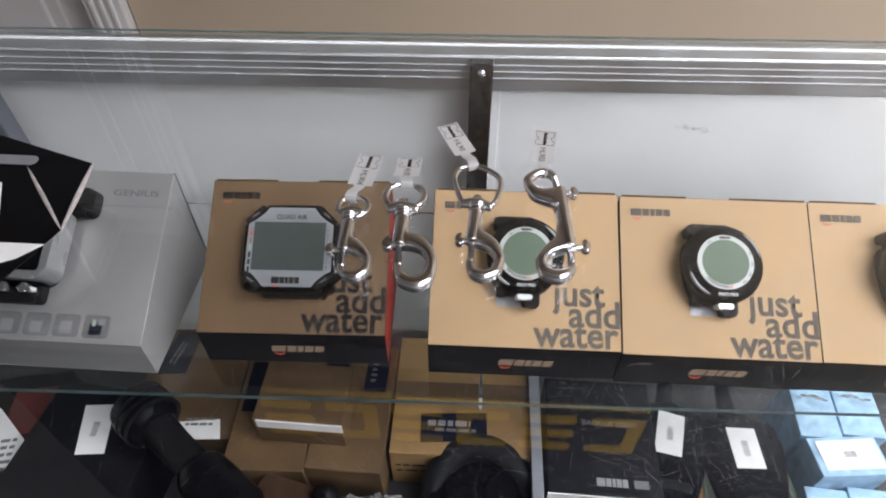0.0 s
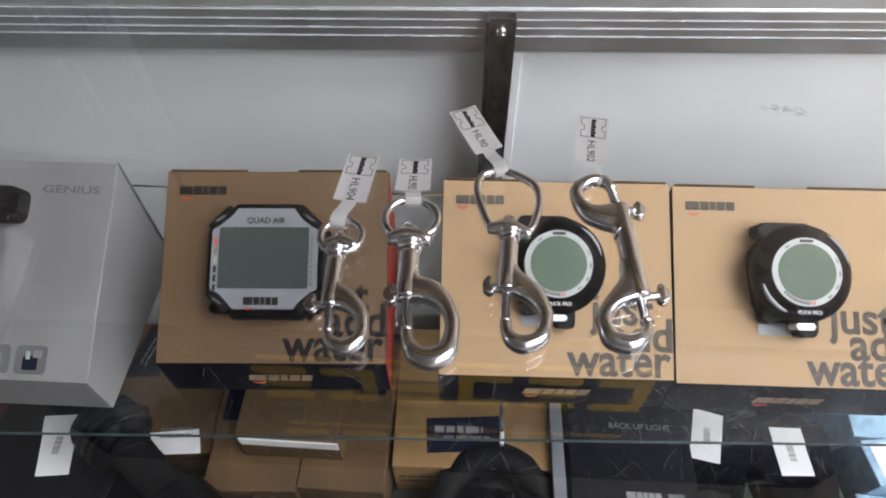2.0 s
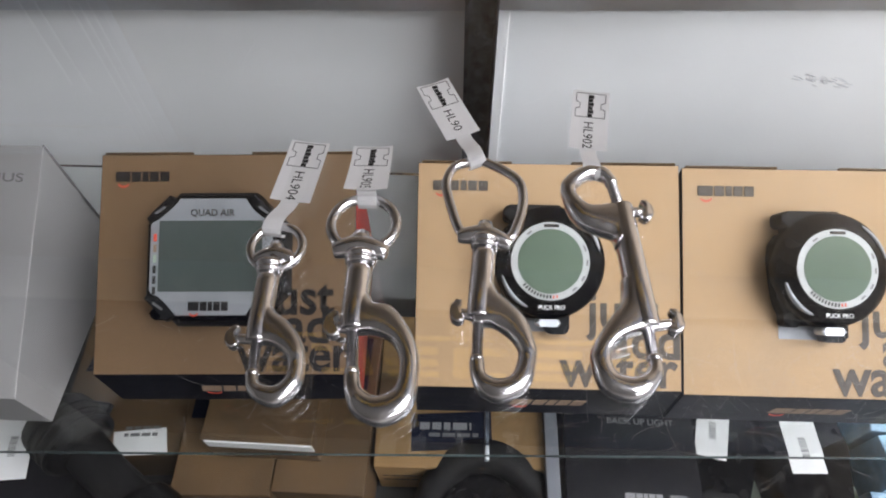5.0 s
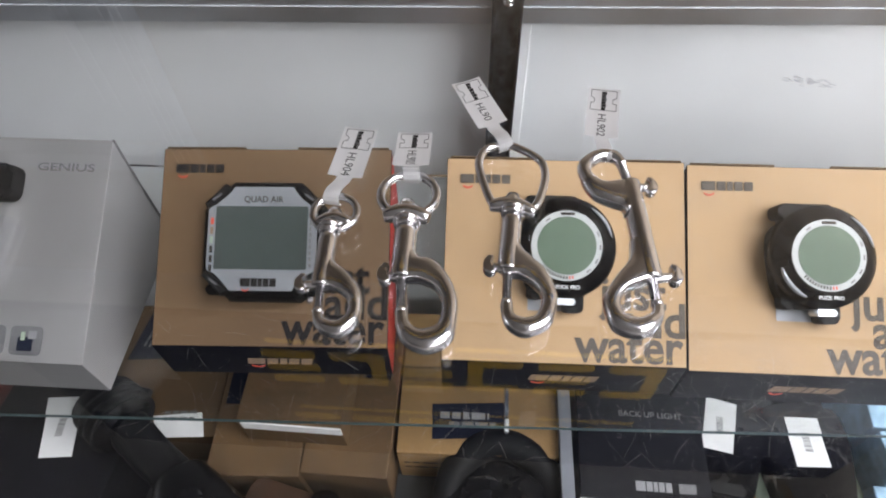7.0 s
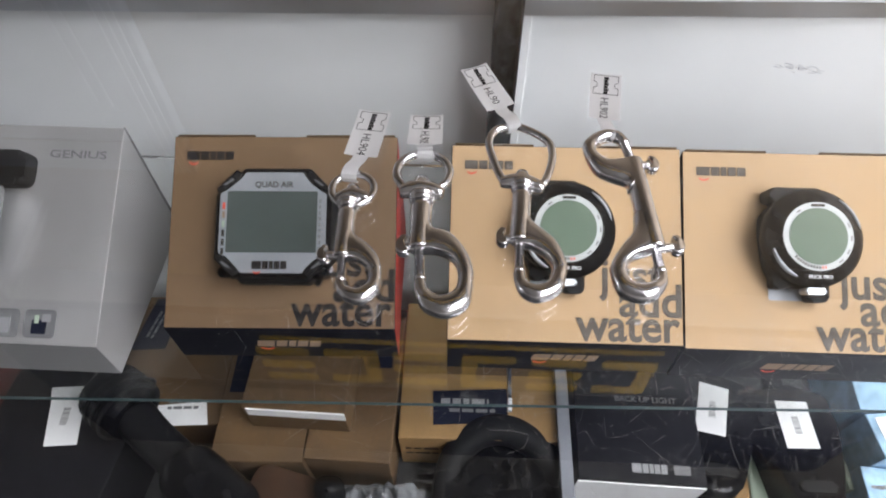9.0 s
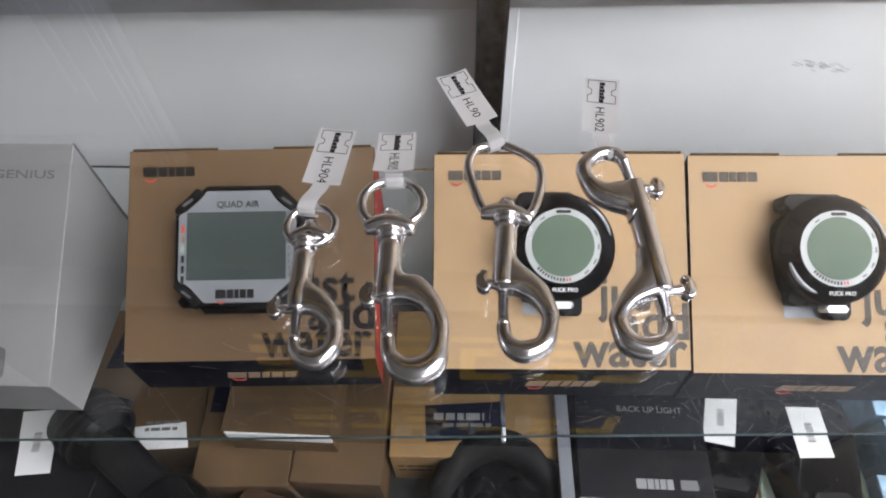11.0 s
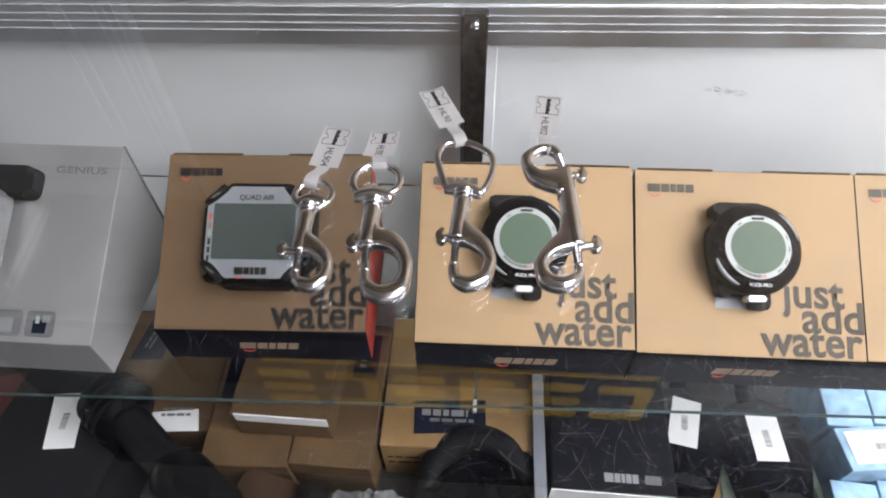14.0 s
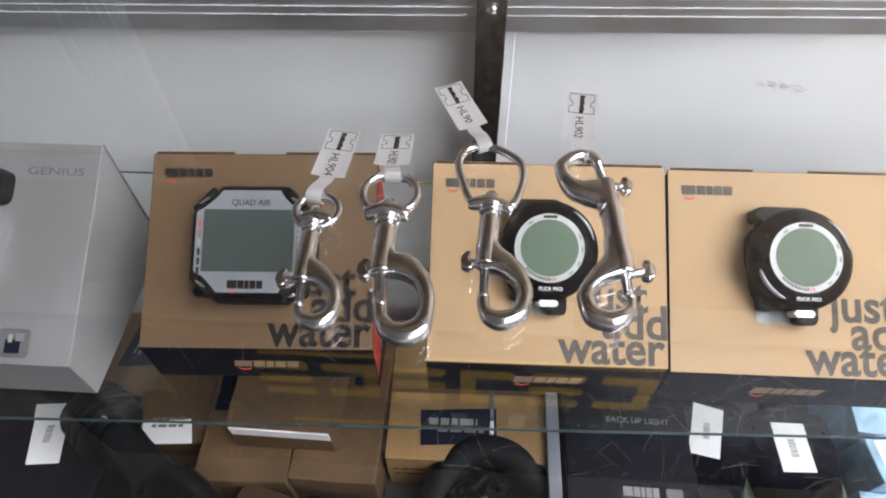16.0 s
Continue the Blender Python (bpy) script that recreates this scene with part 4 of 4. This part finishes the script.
for i in range(26):
    x, y = 0.187 + rnd.uniform(-0.004, 0.006) + 0.0006 * i, 0.4315 - rnd.uniform(0, 0.006) - 0.0001 * i
    w, h = rnd.uniform(0.001, 0.004), rnd.uniform(0.0001, 0.0004)
    slab(bm, [(x, y), (x + w, y - 0.0012), (x + w, y - 0.0012 + h), (x, y + h)], 1.0001, 1.0002)
tagged(part("smear", bm, SMUDGE), "grey smear on the glass top", "smear", kind="stuff")


# ---- goods on the lower shelf ----
def goods_box(name, label, x0, x1, y0, y1, z1, material, z0=DECK_Z, turn=0.0, group="", category="box"):
    ob = empty(name, label, category, pose((x0 + x1) / 2, (y0 + y1) / 2, z0, 0, 0, turn), group)
    w, d = (x1 - x0) / 2, (y1 - y0) / 2
    part("body", box_bm(-w, w, -d, d, 0, z1 - z0, bevel=0.0012), material, ob)
    ob["top"] = z1 - z0
    return ob


def top_of(ob):
    return Matrix.Translation((0, 0, ob["top"]))


def sticker(ob, outline, lines=True, seed=1):
    """A white stock label with a printed code block."""
    st = patch("stock_label", outline, top_of(ob), PAPER, ob, label="white printed stock label")
    xs, ys = [p[0] for p in outline], [p[1] for p in outline]
    cx, cy = sum(xs) / 4, sum(ys) / 4
    if lines:
        ex, ey = (Vector(outline[1]) - Vector(outline[0])), (Vector(outline[3]) - Vector(outline[0]))
        tall = ey.length > ex.length
        ang = math.degrees(math.atan2(ex.y, ex.x))
        m = top_of(ob) @ Matrix.Translation((cx, cy, 0.0004)) @ Matrix.Rotation(radians(ang), 4, "Z")
        rn = random.Random(seed)
        bm = bmesh.new()
        s = min(ex.length, ey.length)
        for k in range(12):
            q = (-0.22 + 0.44 * k / 12) * s
            slab(bm, rect(q, q + 0.44 * s / 12 * rn.uniform(0.4, 0.8), -0.11 * s, 0.11 * s) if not tall else rect(-0.11 * s, 0.11 * s, q * 1.3, q * 1.3 + 0.5 * s / 12 * rn.uniform(0.4, 0.8)), 0.0, 0.0002)
        bm.transform(m)
        part("code_bars", bm, INK_SILVER, st)
    return st


def local(ob, pts):
    bpy.context.view_layer.update()
    inv = ob.matrix_world.inverted()
    return [tuple((inv @ Vector((x, y, 0)))[:2]) for x, y in pts]


# black flat pack with label
pack = goods_box("black_pack", "black flat pack with a white stock label, on the lower shelf", -0.392, -0.262, 0.270, 0.402, 0.655, CARD_BLACK, turn=-6)
sticker(pack, local(pack, [(-0.333, 0.326), (-0.304, 0.329), (-0.316, 0.383), (-0.347, 0.380)]), seed=3)

# big torch
torch = empty("dive_torch", "black ribbed dive torch lying on the lower shelf", "torch", pose(-0.273, 0.366, 0.688, 0, 0, 0))
part("head", rod([(-0.004, 0.003, 0.0, 0.020), (-0.001, 0.001, 0, 0.027), (0.010, -0.007, 0, 0.028), (0.022, -0.016, 0, 0.027), (0.030, -0.021, 0, 0.021)], 5, 24), PLASTIC_BLACK, torch, smooth=True)
part("lens", rod([(-0.0065, 0.0045, 0, 0.017), (-0.0045, 0.0030, 0, 0.019)], 3, 24), PLASTIC_BLACK, torch, smooth=True)
part("barrel", rod([(0.028, -0.020, -0.002, 0.0175), (0.050, -0.037, -0.004, 0.0165), (0.075, -0.054, -0.006, 0.0165), (0.082, -0.059, -0.006, 0.0165)], 6, 24), RUBBER, torch, smooth=True)
part("battery_cap", rod([(0.080, -0.058, -0.006, 0.0175), (0.084, -0.061, -0.006, 0.0235), (0.105, -0.075, -0.008, 0.0250), (0.130, -0.092, -0.010, 0.0245), (0.136, -0.096, -0.010, 0.020)], 6, 28), PLASTIC_BLACK, torch, "glossy black battery cap", smooth=True)
for k in range(3):
    s = 0.008 + k * 0.007
    part("rib", rod([(s, -s * 0.72, 0, 0.0289), (s + 0.002, -(s + 0.002) * 0.72, 0, 0.0289)], 2, 24), RUBBER, torch)

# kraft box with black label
ka = goods_box("kraft_box", "brown cardboard box with a black label, on the lower shelf", -0.300, -0.190, 0.352, 0.490, 0.648, KRAFT_BROWN, turn=4)
patch("black_label", local(ka, [(-0.292, 0.425), (-0.258, 0.428), (-0.256, 0.486), (-0.284, 0.484)]), top_of(ka), INK_NAVY, ka, label="black label with unreadable white script")
ink_lines("script", 0.0, 0.030, 0.0, 0.010, 2, top_of(ka) @ Matrix.Translation((-0.028, 0.02, 0.0004)) @ Matrix.Rotation(radians(75), 4, "Z"), INK_SILVER, ka)
st = patch("paper_label", local(ka, [(-0.242, 0.3515), (-0.196, 0.3550), (-0.203, 0.3770), (-0.247, 0.3710)]), top_of(ka), PAPER, ka, label="white printed paper label")
ink_lines("small_print", -0.018, 0.012, -0.0, 0.012, 2, top_of(ka) @ Matrix.Translation((0.022, -0.054, 0.0005)), INK_SILVER, st)

kb1 = goods_box("kraft_box", "brown cardboard box open at the front, on the lower shelf", -0.186, -0.104, 0.322, 0.468, 0.655, KRAFT_BROWN, turn=2, group="small kraft boxes")
kb2 = goods_box("kraft_box", "brown cardboard box beside another, on the lower shelf", -0.100, -0.024, 0.326, 0.470, 0.657, KRAFT_BROWN, turn=-1, group="small kraft boxes")
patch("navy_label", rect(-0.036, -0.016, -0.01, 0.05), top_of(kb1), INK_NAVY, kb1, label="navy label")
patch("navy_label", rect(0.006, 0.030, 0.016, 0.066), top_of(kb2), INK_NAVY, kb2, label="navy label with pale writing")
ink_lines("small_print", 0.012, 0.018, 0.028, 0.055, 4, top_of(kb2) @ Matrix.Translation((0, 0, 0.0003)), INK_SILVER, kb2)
kt = goods_box("kraft_box", "brown cardboard box stacked on two others, taped white", -0.150, -0.062, 0.352, 0.440, 0.700, KRAFT_BROWN, z0=0.657, turn=-1, group="small kraft boxes")
patch("navy_label", rect(-0.035, 0.008, 0.022, 0.042), top_of(kt), INK_NAVY, kt, label="navy label")
patch("navy_label", rect(0.016, 0.040, 0.020, 0.042), top_of(kt), INK_NAVY, kt, label="navy label")
part("tape", box_bm(-0.040, 0.044, -0.0450, -0.0438, 0.030, 0.0428), PAPER, kt, "white tape")

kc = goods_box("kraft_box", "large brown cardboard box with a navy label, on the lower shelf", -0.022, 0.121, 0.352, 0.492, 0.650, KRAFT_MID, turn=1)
patch("navy_label", local(kc, [(0.010, 0.364), (0.078, 0.369), (0.077, 0.401), (0.008, 0.396)]), top_of(kc), INK_NAVY, kc, label="navy label with pale lettering")
ink_lines("script", -0.030, 0.012, -0.0445, -0.0380, 1, top_of(kc) @ Matrix.Translation((0.004, 0, 0.0004)), INK_SILVER, kc, fill=0.5, seed=5)
ink_lines("script", -0.034, 0.010, -0.0385, -0.0290, 1, top_of(kc) @ Matrix.Translation((0.0, 0, 0.0004)), INK_PALE, kc, fill=0.65, seed=9)
part("tape", box_bm(-0.0712, 0.0712, -0.008, 0.012, 0.0699, 0.0704), KRAFT_BROWN, kc)
ink_lines("handwriting", -0.066, -0.020, 0.030, 0.055, 2, Matrix.Translation((0, -0.0701, 0)) @ Matrix.Rotation(radians(90), 4, "X"), INK_DARK, kc, fill=0.25, seed=8)

# black mask pouch
ms = empty("dive_mask", "black rubber dive mask lying on the lower shelf", "mask", pose(0.074, 0.318, DECK_Z))
bm = rod([(-0.052, -0.03, 0.030, 0.012), (-0.046, 0.018, 0.052, 0.013), (-0.02, 0.044, 0.062, 0.014), (0.014, 0.044, 0.062, 0.014), (0.042, 0.020, 0.054, 0.013), (0.054, -0.03, 0.030, 0.012)], 6, 16)
part("skirt", bm, RUBBER, ms, smooth=True)
part("lens_frame", slab(bmesh.new(), rounded(-0.050, 0.050, -0.045, 0.042, 0.02), 0.0, 0.058, bevel=0.01, seg=3), PLASTIC_BLACK, ms)
part("lens", slab(bmesh.new(), rounded(-0.036, -0.004, -0.030, 0.022, 0.012), 0.057, 0.062, bevel=0.003), PLASTIC_BLACK, ms)
part("lens", slab(bmesh.new(), rounded(0.004, 0.036, -0.030, 0.022, 0.012), 0.057, 0.062, bevel=0.003), PLASTIC_BLACK, ms)

# small torch end-on
tt = empty("small_torch", "small black torch among plastic bags, on the lower shelf", "torch", pose(-0.075, 0.300, 0.640))
part("head", rod([(0.0, 0.008, 0.018, 0.011), (0.0, 0.004, 0.014, 0.013), (0.002, -0.006, 0.002, 0.012)], 5, 20), PLASTIC_BLACK, tt, smooth=True)
part("barrel", rod([(0.002, -0.006, 0.002, 0.010), (0.008, -0.05, -0.045, 0.010)], 4, 18), RUBBER, tt, smooth=True)


def crumpled_bag(x, y, w, d, h, seed):
    ob = empty("plastic_bag", "crumpled clear plastic bag on the lower shelf", "bag", pose(x, y, DECK_Z), "clear bags")
    bm = bmesh.new()
    bmesh.ops.create_grid(bm, x_segments=26, y_segments=20, size=0.5)
    for v in bm.verts:
        e = (1 - (2 * v.co.x) ** 4) * (1 - (2 * v.co.y) ** 4)
        q = Vector((v.co.x * 7 + seed, v.co.y * 7, seed * 3.1))
        v.co = Vector((v.co.x * w, v.co.y * d, 0.002 + max(0, e) * h * (0.6 + 0.5 * abs(noise.noise(q)) + 0.45 * abs(noise.noise(q * 2.7)))))
    bmesh.ops.solidify(bm, geom=bm.faces[:], thickness=0.0004)
    part("film", bm, CLEAR_PLASTIC, ob)
    return ob


crumpled_bag(-0.165, 0.285, 0.070, 0.070, 0.074, 1.3)
crumpled_bag(-0.030, 0.290, 0.090, 0.070, 0.080, 4.7)
pc = empty("leather_pouch", "dark brown pouch lying between clear bags on the lower shelf", "pouch", pose(-0.118, 0.288, DECK_Z, 0, 0, -14))
part("pouch_body", slab(bmesh.new(), rounded(-0.032, 0.030, -0.040, 0.030, 0.010), 0.0, 0.064, bevel=0.012, seg=4), mat("dark_brown_leather", (0.025, 0.015, 0.010), 0.7, vary=0.25, scale=60, bump=0.2, bump_scale=500, spec=0.1), pc, smooth=True)
part("flap", slab(bmesh.new(), rounded(-0.031, 0.029, 0.000, 0.031, 0.010), 0.0635, 0.0665, bevel=0.0012, seg=3), mat("brown_leather", (0.045, 0.024, 0.014), 0.75, vary=0.25, scale=60, bump=0.2, bump_scale=500, spec=0.1), pc, "lighter brown flap")

# divider
dv = empty("shelf_divider", "clear grey acrylic divider standing on the lower shelf", "divider", pose(0.127, 0.38, DECK_Z))
part("sheet", box_bm(-0.0055, 0.0055, -0.09, 0.10, 0, 0.078, bevel=0.0008), mat("grey_acrylic", (0.19, 0.20, 0.225), 0.2, vary=0.05), dv)

# black light box
lb = goods_box("torch_box", "black printed torch box on the lower shelf", 0.139, 0.249, 0.322, 0.446, 0.650, CARD_BLACK, turn=-1)
writing("title", "BACK UP LIGHT", -0.018, 0.010, 0.0075, top_of(lb), INK_SILVER, lb, width=0.056, bold=0.01)
brand_bars(-0.008, -0.054, 0.030, 0.008, top_of(lb), INK_PALE, lb, swoosh=False)
patch("brand_mark", rect(0.028, 0.042, -0.054, -0.046), top_of(lb), INK_SILVER, lb)
part("white_band", box_bm(-0.055, 0.055, -0.0632, -0.0622, 0.0, 0.066), PAPER, lb, "white lower band")


def instrument(x, y, turn, tag, seed):
    ob = empty("console_pack", "black moulded instrument in a pack with a white stock label", "instrument", pose(x, y, DECK_Z, 0, 0, turn), "instruments with stock labels")
    ob["top"] = 0.063
    part("body", slab(bmesh.new(), smooth_path([(-0.031, 0.054), (0.031, 0.054), (0.034, 0.010), (0.022, -0.040), (0.010, -0.056), (-0.010, -0.056), (-0.022, -0.040), (-0.034, 0.010)], 4, closed=True), 0, 0.062, bevel=0.008, seg=4), PLASTIC_BLACK, ob)
    part("ridge", slab(bmesh.new(), rounded(-0.016, 0.016, -0.040, -0.030, 0.004), 0.058, 0.066, bevel=0.003), RUBBER, ob)
    part("hose_end", rod([(0, 0.05, 0.035, 0.012), (0.0, 0.085, 0.035, 0.009), (0.006, 0.12, 0.03, 0.008)], 5, 16), RUBBER, ob, smooth=True)
    sticker(ob, local(ob, tag), seed=seed)
    return ob


instrument(0.268, 0.372, -8, [(0.2485, 0.373), (0.275, 0.368), (0.287, 0.413), (0.261, 0.420)], 21)
instrument(0.345, 0.362, 0, [(0.328, 0.360), (0.357, 0.361), (0.356, 0.404), (0.327, 0.404)], 22)
gc = empty("folded_card", "pale green and brown folded card between two packs", "card", pose(0.300, 0.29, DECK_Z))
part("green_side", slab(bmesh.new(), [(0.009, 0.102), (0.0, 0.0), (0.024, 0.0)], 0.0, 0.026, bevel=0.002), GREEN_CARD, gc)
part("brown_side", slab(bmesh.new(), [(0.0085, 0.096), (-0.024, 0.0), (-0.0005, 0.0)], 0.0, 0.024, bevel=0.002), KRAFT_MID, gc, "brown card side")
gs = empty("green_card", "pale green card standing beside a pack", "card", pose(0.390, 0.375, DECK_Z))
part("sheet", slab(bmesh.new(), [(-0.005, 0.035), (-0.001, 0.035), (0.006, -0.04), (-0.001, -0.04)], 0.0, 0.034, bevel=0.0008), GREEN_CARD, gs)


def blue_box(x0, x1, y0, y1, z1, turn, z0=DECK_Z, white_top=False):
    ob = goods_box("blue_box", "small light-blue printed box with a white label" if white_top else "small light-blue printed box on the lower shelf", x0, x1, y0, y1, z1, CARD_BLUE, z0=z0, turn=turn, group="light-blue boxes")
    w, d, t = (x1 - x0) / 2, (y1 - y0) / 2, ob["top"]
    if white_top:
        sticker(ob, rect(-w * 0.80, w * 0.9, -d * 0.7, d * 0.8), seed=31)
    else:
        rn = random.Random(int(x0 * 1000))
        for k in range(6):
            u, v, r = (-0.62 + 0.25 * k) * w, rn.uniform(0.28, 0.48) * d, rn.uniform(0.05, 0.10) * w
            patch("printed_motif", disc_outline(u, v, r * 2.4, 10, r), top_of(ob), INK_SILVER if k % 2 else INK_PALE, ob)
    return ob


blue_box(0.400, 0.442, 0.394, 0.458, 0.652, -4)
blue_box(0.444, 0.487, 0.398, 0.462, 0.652, -4)
blue_box(0.401, 0.470, 0.354, 0.394, 0.656, 6, white_top=True)
blue_box(0.392, 0.432, 0.290, 0.350, 0.632, -4)
blue_box(0.434, 0.476, 0.294, 0.352, 0.632, -4)

# clear pack with card, at the end of the row
cp = empty("blister_pack", "clear blister pack with a printed card insert, on the lower shelf", "pack", pose(-0.425, 0.355, DECK_Z, 0, 0, 12))
part("card", box_bm(-0.045, 0.045, -0.08, 0.07, 0.0, 0.055, bevel=0.002), CARD_BLACK, cp)
part("red_panel", box_bm(-0.01, 0.038, -0.005, 0.05, 0.054, 0.0558), MAROON, cp)
part("white_panel", slab(bmesh.new(), [(-0.043, -0.06), (0.036, -0.034), (-0.02, 0.03), (-0.043, 0.03)], 0.0565, 0.0573), PAPER, cp)
ink_lines("small_print", -0.035, 0.01, -0.045, -0.005, 5, Matrix.Translation((0, 0, 0.0572)), INK_SILVER, cp)
